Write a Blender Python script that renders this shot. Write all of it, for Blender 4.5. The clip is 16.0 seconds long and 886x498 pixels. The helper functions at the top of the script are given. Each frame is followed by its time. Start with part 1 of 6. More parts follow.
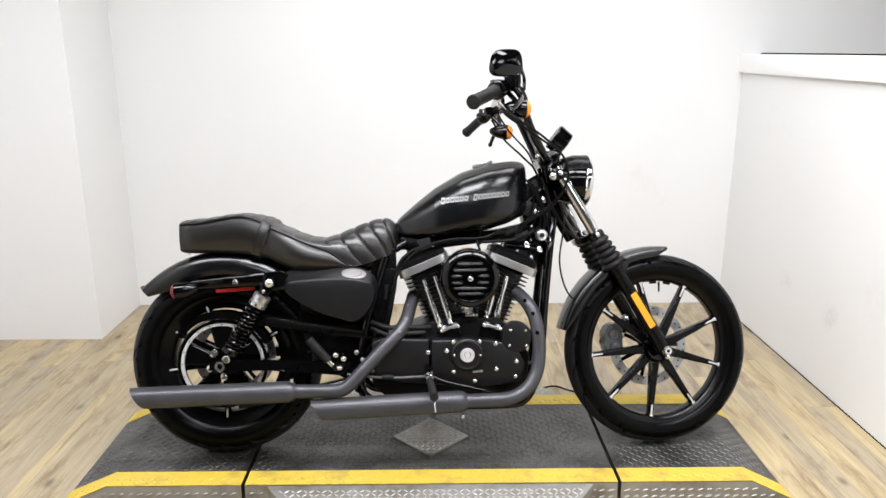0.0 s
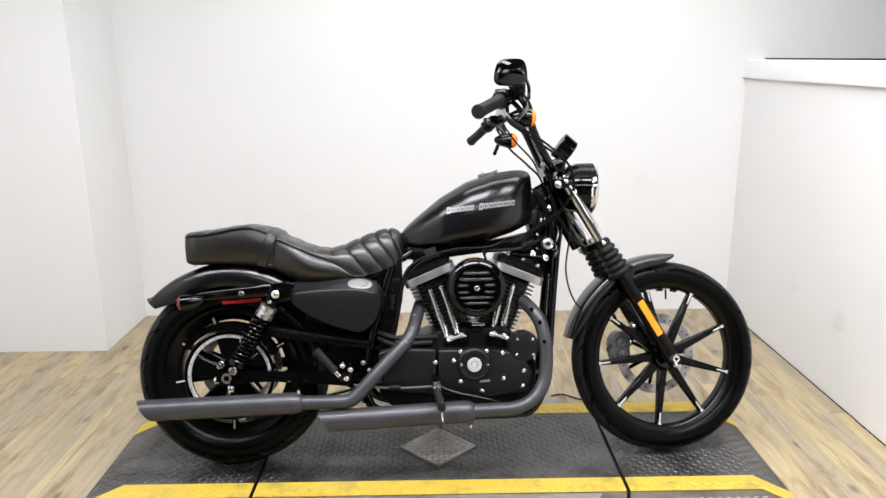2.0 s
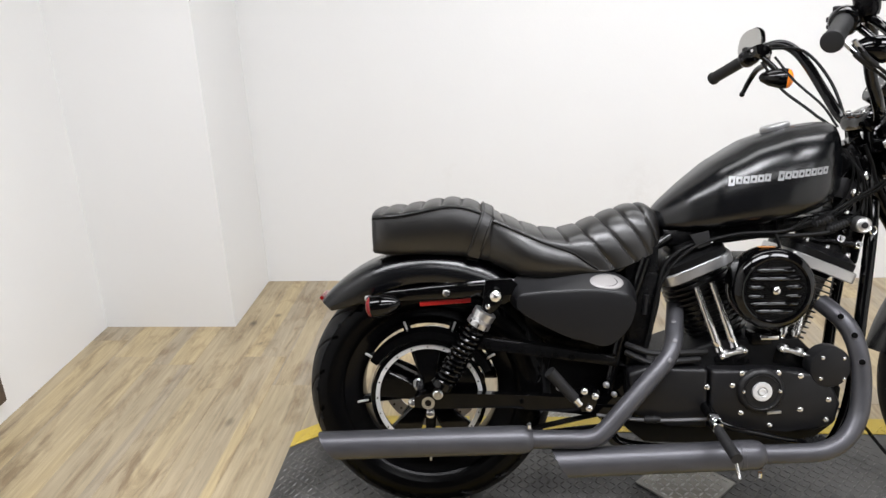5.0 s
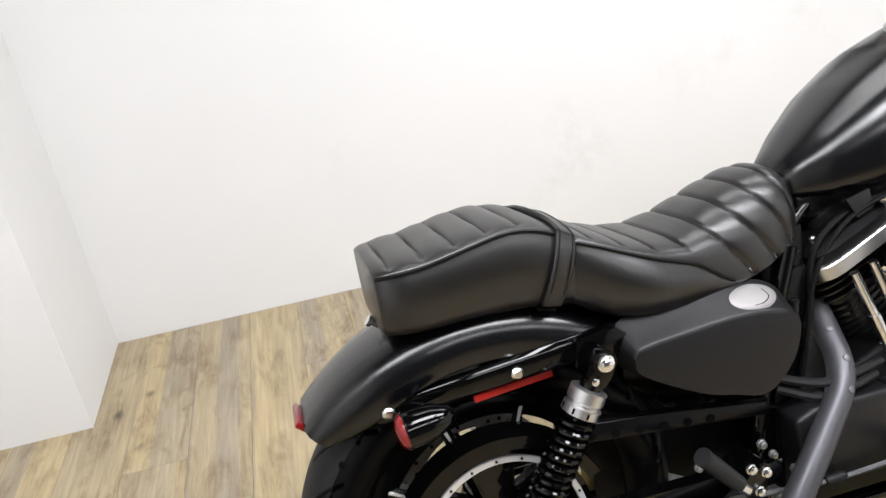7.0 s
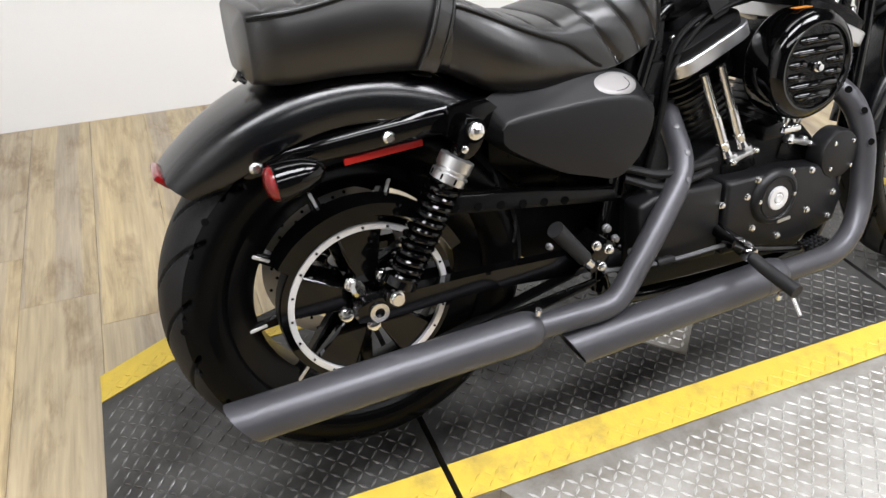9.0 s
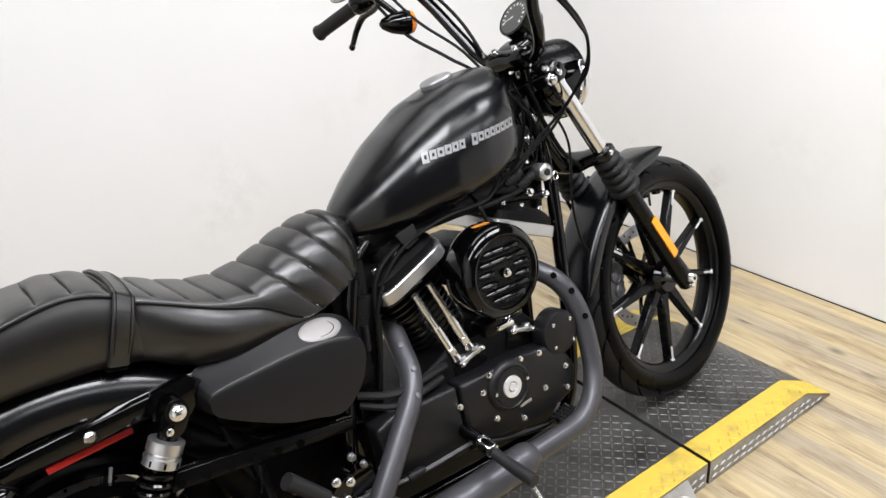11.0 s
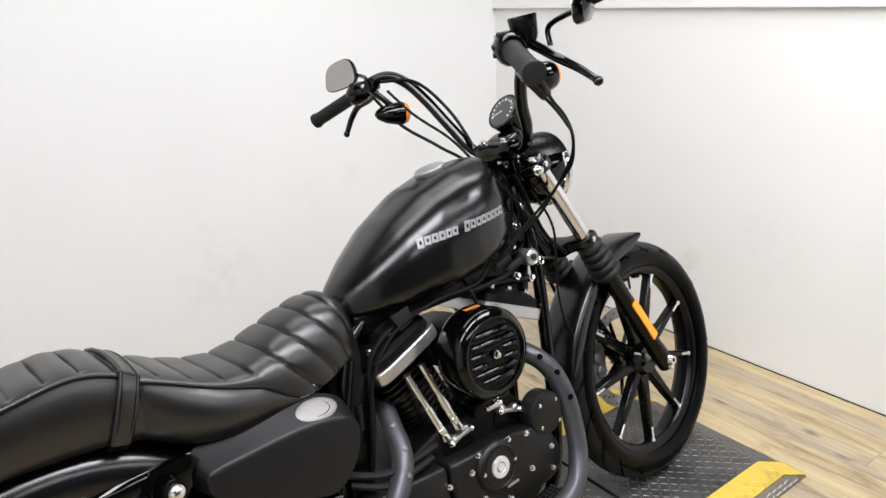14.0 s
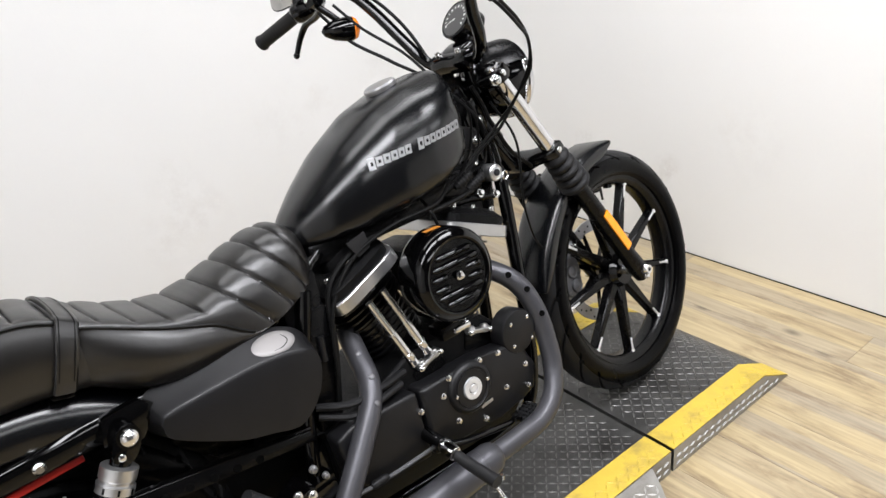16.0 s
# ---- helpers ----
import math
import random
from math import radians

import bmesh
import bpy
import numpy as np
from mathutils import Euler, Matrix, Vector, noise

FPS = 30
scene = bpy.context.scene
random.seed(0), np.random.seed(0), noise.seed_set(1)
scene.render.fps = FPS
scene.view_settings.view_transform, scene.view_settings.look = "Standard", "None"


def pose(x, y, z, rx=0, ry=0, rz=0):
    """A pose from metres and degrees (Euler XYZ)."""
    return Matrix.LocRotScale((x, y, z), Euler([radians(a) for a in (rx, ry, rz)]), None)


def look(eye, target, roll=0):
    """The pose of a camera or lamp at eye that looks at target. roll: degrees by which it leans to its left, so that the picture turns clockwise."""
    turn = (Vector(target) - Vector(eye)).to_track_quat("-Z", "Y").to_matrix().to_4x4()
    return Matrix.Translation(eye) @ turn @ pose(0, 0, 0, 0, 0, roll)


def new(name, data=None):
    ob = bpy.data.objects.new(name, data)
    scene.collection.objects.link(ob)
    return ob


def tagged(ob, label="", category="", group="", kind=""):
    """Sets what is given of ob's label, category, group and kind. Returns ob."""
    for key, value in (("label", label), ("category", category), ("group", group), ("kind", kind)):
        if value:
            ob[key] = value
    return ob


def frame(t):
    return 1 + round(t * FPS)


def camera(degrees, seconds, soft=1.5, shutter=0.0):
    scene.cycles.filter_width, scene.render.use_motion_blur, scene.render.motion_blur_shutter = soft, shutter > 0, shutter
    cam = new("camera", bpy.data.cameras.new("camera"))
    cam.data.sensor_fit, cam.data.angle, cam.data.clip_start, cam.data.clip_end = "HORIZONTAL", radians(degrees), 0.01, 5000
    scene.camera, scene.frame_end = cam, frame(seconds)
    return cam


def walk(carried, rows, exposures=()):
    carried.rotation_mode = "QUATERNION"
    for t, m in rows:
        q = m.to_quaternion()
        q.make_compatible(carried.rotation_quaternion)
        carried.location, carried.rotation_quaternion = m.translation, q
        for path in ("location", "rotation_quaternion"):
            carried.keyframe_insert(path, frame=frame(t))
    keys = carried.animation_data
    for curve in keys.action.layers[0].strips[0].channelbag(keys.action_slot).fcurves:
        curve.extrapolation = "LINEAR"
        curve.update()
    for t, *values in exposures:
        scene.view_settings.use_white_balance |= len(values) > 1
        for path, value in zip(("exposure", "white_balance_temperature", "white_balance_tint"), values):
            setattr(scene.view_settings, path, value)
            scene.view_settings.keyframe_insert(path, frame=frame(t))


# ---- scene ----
cam = camera(62.1, 16.0)
# seconds, eye, target, roll
PATH = [
    (0, (0.698, -2.371, 1.432), (0.734, -0.441, 0.909), 0.1),
    (0.5, (0.703, -2.369, 1.434), (0.728, -0.436, 0.921), 0.2),
    (1, (0.701, -2.363, 1.431), (0.725, -0.434, 0.906), -0.1),
    (1.5, (0.7, -2.366, 1.431), (0.723, -0.435, 0.912), -0.0),
    (2, (0.692, -2.365, 1.441), (0.717, -0.43, 0.935), -0.5),
    (2.5, (0.695, -2.366, 1.442), (0.733, -0.43, 0.943), -0.2),
    (3, (0.709, -2.368, 1.449), (0.754, -0.43, 0.956), -0.1),
    (3.3, (0.72, -2.4, 1.448), (0.665, -0.483, 0.88), 0.2),
    (3.5, (0.671, -2.364, 1.436), (0.528, -0.477, 0.791), 1.5),
    (3.6, (0.649, -2.375, 1.437), (0.418, -0.489, 0.813), -0.3),
    (3.8, (0.617, -2.335, 1.419), (0.441, -0.441, 0.804), -1.8),
    (4, (0.536, -2.259, 1.417), (0.441, -0.369, 0.769), -3.3),
    (4.5, (0.369, -2.036, 1.396), (0.213, -0.156, 0.73), -3.8),
    (5, (0.174, -1.714, 1.425), (0.033, 0.158, 0.734), -2.0),
    (5.2, (0.078, -1.596, 1.402), (0.055, 0.283, 0.718), -0.1),
    (7.3, (-0.238, -0.892, 1.308), (0.129, 0.842, 0.381), -7.3),
    (7.5, (-0.27, -0.903, 1.278), (0.125, 0.791, 0.29), -5.6),
    (8, (-0.293, -0.922, 1.193), (0.167, 0.617, 0.003), -1.8),
    (8.2, (-0.286, -0.93, 1.162), (0.237, 0.559, -0.067), 1.9),
    (10.3, (-0.125, -1.045, 1.34), (0.703, 0.445, 0.293), -4.8),
    (10.5, (-0.069, -1.055, 1.354), (0.768, 0.447, 0.331), -5.6),
    (11, (0.008, -1.093, 1.385), (1.016, 0.409, 0.532), -4.3),
    (11.5, (0.002, -1.108, 1.406), (1.04, 0.41, 0.619), -6.9),
    (12, (-0.004, -1.111, 1.415), (1.101, 0.386, 0.683), -7.0),
    (12.5, (-0.014, -1.104, 1.424), (1.094, 0.407, 0.726), -4.7),
    (13, (-0.022, -1.093, 1.425), (1.085, 0.424, 0.735), -4.1),
    (13.5, (-0.037, -1.102, 1.427), (1.076, 0.416, 0.75), -3.3),
    (14, (-0.05, -1.11, 1.429), (1.069, 0.405, 0.755), -2.5),
    (14.5, (-0.051, -1.111, 1.428), (1.073, 0.382, 0.715), -3.9),
    (15, (-0.057, -1.113, 1.431), (1.067, 0.367, 0.692), -3.2),
    (15.5, (-0.039, -1.099, 1.431), (1.092, 0.354, 0.65), -3.7),
    (16, (0.038, -1.109, 1.391), (1.113, 0.341, 0.53), -6.2),
]
EXPO = [(0.0, -0.13), (2.0, -0.18), (3.5, -0.24), (5.2, -0.24), (7.3, -0.03), (8.2, 0.03), (10.3, -0.20), (11.5, -0.27), (12.5, -0.34), (15.0, -0.33), (16.0, -0.29)]
walk(cam, [(t, look(eye, target, roll)) for t, eye, target, roll in PATH], EXPO)

# ---- light ----
world = bpy.data.worlds.new("room_world")
world.use_nodes = True
world.node_tree.nodes["Background"].inputs[0].default_value = (0.8, 0.85, 0.9, 1)
world.node_tree.nodes["Background"].inputs[1].default_value = 0.15
scene.world = world
CEIL = 2.75
LAMPS = [(-0.85, -0.85, 40), (0.52, -0.85, 66), (1.89, -0.85, 62), (0.5, 0.75, 11), (1.8, 0.75, 15), (0.52, -2.7, 20), (1.89, -2.7, 22), (3.7, -2.7, 24)]
for lx, ly, watts in LAMPS:
    lamp = bpy.data.lights.new("ceiling_lamp", "AREA")
    lamp.shape, lamp.size, lamp.size_y = "RECTANGLE", 1.20, 0.58
    lamp.energy, lamp.color = watts, (0.925, 0.93, 0.99)
    new("ceiling_lamp", lamp).matrix_world = pose(lx, ly, CEIL - 0.085)


# ---- materials ----
def mat(name, color, rough=0.5, metal=0.0, noise_scale=0, vary=0.0, rvary=0.0, bump=0.0, bscale=200, coat=0.0, spec=0.5, emit=0.0, trans=0.0, stain=None):
    m = bpy.data.materials.new(name)
    m.use_nodes = True
    nt = m.node_tree
    p = nt.nodes["Principled BSDF"]
    col = (*color, 1)
    p.inputs["Base Color"].default_value = col
    p.inputs["Roughness"].default_value = rough
    p.inputs["Metallic"].default_value = metal
    p.inputs["Coat Weight"].default_value = coat
    p.inputs["Coat Roughness"].default_value = 0.08
    p.inputs["Specular IOR Level"].default_value = spec
    p.inputs["Transmission Weight"].default_value = trans
    if emit:
        p.inputs["Emission Color"].default_value = col
        p.inputs["Emission Strength"].default_value = emit
    tc = nt.nodes.new("ShaderNodeTexCoord")
    if noise_scale:
        n = nt.nodes.new("ShaderNodeTexNoise")
        n.inputs["Scale"].default_value = noise_scale
        n.inputs["Detail"].default_value = 6
        nt.links.new(tc.outputs["Object"], n.inputs["Vector"])
        if vary:
            mix = nt.nodes.new("ShaderNodeMix")
            mix.data_type = "RGBA"
            mix.inputs[6].default_value = (*[c * (1 - vary) for c in color], 1)
            mix.inputs[7].default_value = (*[min(1, c * (1 + vary)) for c in color], 1)
            nt.links.new(n.outputs[0], mix.inputs[0])
            nt.links.new(mix.outputs[2], p.inputs["Base Color"])
        if rvary:
            r = nt.nodes.new("ShaderNodeMapRange")
            r.inputs[3].default_value, r.inputs[4].default_value = max(0.02, rough - rvary), min(1, rough + rvary)
            nt.links.new(n.outputs[0], r.inputs[0])
            nt.links.new(r.outputs[0], p.inputs["Roughness"])
    if stain:
        # worn or dirty patches with soft, ragged edges
        tint, size, low, high = stain
        n3 = nt.nodes.new("ShaderNodeTexNoise")
        n3.inputs["Scale"].default_value, n3.inputs["Detail"].default_value, n3.inputs["Roughness"].default_value = size, 9, 0.68
        nt.links.new(tc.outputs["Object"], n3.inputs["Vector"])
        r3 = nt.nodes.new("ShaderNodeMapRange")
        r3.inputs[1].default_value, r3.inputs[2].default_value = low, high
        nt.links.new(n3.outputs[0], r3.inputs[0])
        mx = nt.nodes.new("ShaderNodeMix")
        mx.data_type = "RGBA"
        mx.inputs[6].default_value, mx.inputs[7].default_value = col, (*tint, 1)
        if p.inputs["Base Color"].links:
            nt.links.new(p.inputs["Base Color"].links[0].from_socket, mx.inputs[6])
        nt.links.new(r3.outputs[0], mx.inputs[0])
        nt.links.new(mx.outputs[2], p.inputs["Base Color"])
    if bump:
        n2 = nt.nodes.new("ShaderNodeTexNoise")
        n2.inputs["Scale"].default_value = bscale
        n2.inputs["Detail"].default_value = 3
        nt.links.new(tc.outputs["Object"], n2.inputs["Vector"])
        b = nt.nodes.new("ShaderNodeBump")
        b.inputs["Strength"].default_value = bump
        b.inputs["Distance"].default_value = 0.002
        nt.links.new(n2.outputs[0], b.inputs["Height"])
        nt.links.new(b.outputs[0], p.inputs["Normal"])
    return m


WALL = mat("wall_paint", (0.72, 0.72, 0.71), 0.6, 0, 3, 0.02, 0.05, 0.15, 120, stain=((0.63, 0.615, 0.59), 2.2, 0.64, 0.90))
def scuffs(m, marks):
    """Rubbed grey-brown marks on a painted wall: (x, y, z, radius, strength)."""
    nt, p = m.node_tree, m.node_tree.nodes["Principled BSDF"]
    tc = nt.nodes.new("ShaderNodeTexCoord")
    n = nt.nodes.new("ShaderNodeTexNoise")
    n.inputs["Scale"].default_value, n.inputs["Detail"].default_value, n.inputs["Roughness"].default_value = 14, 8, 0.7
    nt.links.new(tc.outputs["Object"], n.inputs["Vector"])
    for x, y, z, r, strength in marks:
        d = nt.nodes.new("ShaderNodeVectorMath")
        d.operation = "DISTANCE"
        d.inputs[1].default_value = (x, y, z)
        nt.links.new(tc.outputs["Object"], d.inputs[0])
        fall = nt.nodes.new("ShaderNodeMapRange")
        fall.inputs[1].default_value, fall.inputs[2].default_value, fall.inputs[3].default_value, fall.inputs[4].default_value = 0.0, r, 1.0, 0.0
        nt.links.new(d.outputs["Value"], fall.inputs[0])
        grain = nt.nodes.new("ShaderNodeMapRange")
        grain.inputs[1].default_value, grain.inputs[2].default_value, grain.inputs[4].default_value = 0.42, 0.68, strength
        nt.links.new(n.outputs[0], grain.inputs[0])
        mul = nt.nodes.new("ShaderNodeMath")
        mul.operation = "MULTIPLY"
        nt.links.new(fall.outputs[0], mul.inputs[0])
        nt.links.new(grain.outputs[0], mul.inputs[1])
        mx = nt.nodes.new("ShaderNodeMix")
        mx.data_type = "RGBA"
        mx.inputs[7].default_value = (0.42, 0.38, 0.34, 1)
        nt.links.new(p.inputs["Base Color"].links[0].from_socket, mx.inputs[6])
        nt.links.new(mul.outputs[0], mx.inputs[0])
        nt.links.new(mx.outputs[2], p.inputs["Base Color"])
    return m


WALLB = scuffs(WALL.copy(), ((0.93, 1.695, 0.36, 0.16, 0.26), (0.85, 1.695, 0.50, 0.13, 0.20), (0.78, 1.695, 0.28, 0.15, 0.18), (1.35, 1.695, 0.62, 0.2, 0.12)))
WALLP = scuffs(WALL.copy(), ((2.395, 0.95, 0.376, 0.07, 0.5), (2.395, 0.53, 0.33, 0.08, 0.45), (2.395, 0.2, 0.5, 0.2, 0.12)))
FARWALL = mat("grey_far_wall", (0.045, 0.045, 0.047), 0.7, 0, 3, 0.15)
CEILM = mat("ceiling_paint", (0.06, 0.06, 0.063), 0.8, 0, 4, 0.1)
TRIM = mat("white_trim", (0.82, 0.82, 0.82), 0.4, 0, 8, 0.02)
DENIM = mat("satin_black_paint", (0.0014, 0.0016, 0.0021), 0.235, 0, 9, 0.15, 0.0, spec=0.48)
GLOSS = mat("gloss_black", (0.0009, 0.0009, 0.0010), 0.07, 0, 20, 0.1, 0.03, spec=0.32)
POWDER = mat("black_powder_coat", (0.0016, 0.0016, 0.0018), 0.26, 0, 30, 0.2, 0.08, 0.08, 700, spec=0.16)
WRINKLE = mat("wrinkle_black", (0.002, 0.002, 0.0022), 0.40, 0, 40, 0.25, 0.1, 0.5, 500, spec=0.11)
LEATHER = mat("black_vinyl", (0.0034, 0.0030, 0.0027), 0.35, 0, 14, 0.3, 0.06, 0.05, 420, spec=0.66)
PIPING = mat("vinyl_piping", (0.002, 0.002, 0.002), 0.4, spec=0.2)
RUBBER = mat("tyre_rubber", (0.0078, 0.0078, 0.0083), 0.50, 0, 25, 0.3, 0.1, 0.3, 300, spec=0.20)
TYREM = mat("dressed_tyre_rubber", (0.0012, 0.0012, 0.0013), 0.24, 0, 25, 0.3, 0.08, 0.12, 300, spec=0.08)
GRIPM = mat("grip_rubber", (0.011, 0.011, 0.0115), 0.52, 0, 30, 0.2, 0.1, 0.3, 400, spec=0.22)
EXHAUST = mat("ceramic_grey_exhaust", (0.060, 0.060, 0.066), 0.37, 0.5, 18, 0.2, 0.06, 0.10, 600, spec=0.35)
PLATE = mat("dull_black_plate", (0.012, 0.012, 0.013), 0.42, 0.2, 40, 0.3, 0.1, 0.1, 500, spec=0.3)
CASE = mat("matt_black_casting", (0.0048, 0.0048, 0.0054), 0.40, 0, 30, 0.2, 0.06, 0.10, 700, spec=0.29)
FIN = mat("black_cast_fins", (0.0035, 0.0035, 0.0038), 0.30, 0.3, 30, 0.2, 0.08, spec=0.6)
RUSTY = mat("heat_stain", (0.16, 0.08, 0.035), 0.5, 0.4, 60, 0.5)
CHROME = mat("chrome", (0.72, 0.72, 0.73), 0.10, 1.0, 20, 0.03, 0.04)
BADGE = mat("badge_silver", (0.20, 0.192, 0.188), 0.5, 0.5, 40, 0.08, 0.08, spec=0.3)
SILVER = mat("brushed_aluminium", (0.52, 0.52, 0.52), 0.32, 0.95, 40, 0.08, 0.08)
STEEL = mat("bolt_steel", (0.78, 0.78, 0.78), 0.22, 1.0, 50, 0.08, 0.1)
DISCM = mat("brake_steel", (0.42, 0.42, 0.43), 0.35, 0.9, 60, 0.1, 0.1)
MACH = mat("machined_tips", (0.62, 0.62, 0.62), 0.38, 0.5, 60, 0.05, 0.05)
REDLENS = mat("red_lens", (0.14, 0.003, 0.004), 0.15, 0, 40, 0.15, coat=0.3)
REDREFL = mat("red_reflector", (0.22, 0.008, 0.006), 0.3, 0, 300, 0.2, spec=0.3)
STICKER = mat("gold_sticker", (0.42, 0.16, 0.02), 0.4, 0, 80, 0.2)
AMBER = mat("amber_lens", (0.95, 0.24, 0.015), 0.22, 0, 40, 0.1, coat=0.5)
ORANGE = mat("orange_reflector", (0.86, 0.30, 0.006), 0.25, 0, 90, 0.12, coat=0.3)
LENS = mat("headlight_glass", (0.9, 0.92, 0.95), 0.05, 0, trans=0.85)
MIRRORG = mat("mirror_glass", (0.55, 0.54, 0.52), 0.03, 1.0)
DIAL = mat("dial_face", (0.035, 0.035, 0.034), 0.4)
DIALMARK = mat("dial_marks", (0.65, 0.66, 0.64), 0.5)
LOGO = mat("silver_decal", (0.24, 0.245, 0.25), 0.45, 0.2)
CABLE = mat("cable_sheath", (0.003, 0.003, 0.003), 0.45, 0, 60, 0.2, 0.1, spec=0.12)
DIFFUSER = mat("lamp_diffuser", (0.95, 0.95, 0.92), 0.5, emit=3.0)
FIXTURE = mat("lamp_housing", (0.75, 0.75, 0.75), 0.4)
REDGRIP = mat("red_plastic", (0.35, 0.03, 0.02), 0.4, 0, 30, 0.3)
DARKWOOD = mat("dark_stained_wood", (0.075, 0.052, 0.035), 0.55, 0, 22, 0.6, 0.1, 0.3, 90)
LATTICE = mat("wire_mesh", (0.5, 0.52, 0.55), 0.4, 0.7, 40, 0.2)
SEAM = mat("plank_seam", (0.12, 0.09, 0.055), 0.7, 0, 5, 0.2)
SEMI = mat("semi_gloss_black", (0.0014, 0.0014, 0.0016), 0.24, 0, 30, 0.2, 0.05, spec=0.2)
CALIPER = mat("grey_caliper", (0.11, 0.11, 0.115), 0.45, 0.5, 50, 0.3, 0.1, 0.2, 300)
DARK = mat("dark_gap", (0.0015, 0.0015, 0.0015), 0.9, spec=0.05)
TREADM = mat("dark_tread_plate", (0.058, 0.057, 0.054), 0.36, 0.25, 60, 0.35, 0.12, 0.25, 260, stain=((0.014, 0.013, 0.012), 5.5, 0.45, 0.66))
# lozenges paler than the deck: wear, plus their highlight put into the colour
TREADW = mat("worn_lit_tread_tops", (0.102, 0.099, 0.094), 0.38, 0.25, 30, 0.5, 0.15, stain=((0.024, 0.022, 0.020), 5.5, 0.45, 0.66))
SIDEM = mat("dull_side_relief", (0.27, 0.265, 0.25), 0.5, 0.35, 30, 0.2, 0.1)
TREADA = mat("bare_tread_plate", (0.315, 0.305, 0.28), 0.45, 0.45, 30, 0.25, 0.12, 0.2, 260, stain=((0.15, 0.132, 0.105), 4.5, 0.46, 0.68))
TOPSA = mat("bare_relief_tops", (0.50, 0.49, 0.47), 0.38, 0.55, 30, 0.2, 0.12)
YELLOW = mat("yellow_safety_paint", (0.52, 0.375, 0.045), 0.5, 0, 30, 0.15, 0.1, 0.3, 200, stain=((0.24, 0.18, 0.055), 7.0, 0.52, 0.74))


def wood_mat():
    """Oak-look vinyl: each plank printed as narrow strips, tan to weathered grey, with brown patches and knots."""
    m = bpy.data.materials.new("oak_vinyl_plank")
    m.use_nodes = True
    nt, p = m.node_tree, m.node_tree.nodes["Principled BSDF"]

    def node(kind, **inputs):
        n = nt.nodes.new(kind)
        for k, v in inputs.items():
            n.inputs[k].default_value = v
        return n

    def math_node(op, a, b=None, c=None):
        n = nt.nodes.new("ShaderNodeMath")
        n.operation = op
        for k, v in enumerate((a, b, c)):
            if v is None:
                continue
            if isinstance(v, (int, float)):
                n.inputs[k].default_value = v
            else:
                nt.links.new(v, n.inputs[k])
        return n.outputs[0]

    def span(v, a, b, c, d):
        n = nt.nodes.new("ShaderNodeMapRange")
        for k, q in enumerate((a, b, c, d)):
            n.inputs[k + 1].default_value = q
        nt.links.new(v, n.inputs[0])
        return n.outputs[0]

    def blend(f, a, b):
        n = nt.nodes.new("ShaderNodeMix")
        n.data_type = "RGBA"
        for k, v in ((6, a), (7, b)):
            if isinstance(v, tuple):
                n.inputs[k].default_value = (*v, 1)
            else:
                nt.links.new(v, n.inputs[k])
        nt.links.new(f, n.inputs[0])
        return n.outputs[2]

    tc, info = nt.nodes.new("ShaderNodeTexCoord"), nt.nodes.new("ShaderNodeObjectInfo")
    shift = nt.nodes.new("ShaderNodeVectorMath")
    shift.operation = "MULTIPLY_ADD"
    shift.inputs[1].default_value = (31.7, 17.3, 5.1)
    nt.links.new(info.outputs["Random"], shift.inputs[0])
    nt.links.new(tc.outputs["Object"], shift.inputs[2])

    def noise(sx, sy, detail=6, rough=0.6, distort=0.0):
        mp = nt.nodes.new("ShaderNodeMapping")
        mp.inputs["Scale"].default_value = (sx, sy, 1)
        nt.links.new(shift.outputs[0], mp.inputs[0])
        n = node("ShaderNodeTexNoise", Scale=1.0, Detail=detail, Roughness=rough, Distortion=distort)
        nt.links.new(mp.outputs[0], n.inputs["Vector"])
        return n.outputs[0]

    sep = nt.nodes.new("ShaderNodeSeparateXYZ")
    nt.links.new(tc.outputs["Object"], sep.inputs[0])
    wob = math_node("MULTIPLY_ADD", noise(2.0, 2.5, 2), 0.03, sep.outputs[0])
    strip = math_node("FLOOR", math_node("MULTIPLY", wob, 14.5))
    pick = nt.nodes.new("ShaderNodeTexWhiteNoise")
    pick.noise_dimensions = "1D"
    nt.links.new(math_node("MULTIPLY_ADD", strip, 3.37, math_node("MULTIPLY", info.outputs["Random"], 91.0)), pick.inputs["W"])
    base = blend(pick.outputs[0], (0.428, 0.336, 0.186), (0.300, 0.253, 0.184))
    weather = span(noise(15, 3.2, 8, 0.66, 0.5), 0.49, 0.66, 0.0, 0.78)
    brown = blend(weather, base, (0.178, 0.124, 0.069))
    pale = blend(span(noise(12, 1.2, 4), 0.55, 0.75, 0.0, 0.5), brown, (0.43, 0.355, 0.236))
    mp3 = nt.nodes.new("ShaderNodeMapping")
    mp3.inputs["Scale"].default_value = (6, 3.0, 1)
    nt.links.new(shift.outputs[0], mp3.inputs[0])
    knots = node("ShaderNodeTexVoronoi", Scale=1.0)
    nt.links.new(mp3.outputs[0], knots.inputs["Vector"])
    fine = noise(95, 4, 5)
    dark = math_node("MULTIPLY", span(knots.outputs["Distance"], 0.02, 0.12, 0.28, 1.0), span(fine, 0.3, 0.7, 0.74, 1.12))
    mul = nt.nodes.new("ShaderNodeVectorMath")
    mul.operation = "SCALE"
    nt.links.new(pale, mul.inputs[0])
    nt.links.new(dark, mul.inputs["Scale"])
    nt.links.new(mul.outputs[0], p.inputs["Base Color"])
    nt.links.new(span(weather, 0.0, 1.0, 0.40, 0.52), p.inputs["Roughness"])
    b = node("ShaderNodeBump", Strength=0.2, Distance=0.001)
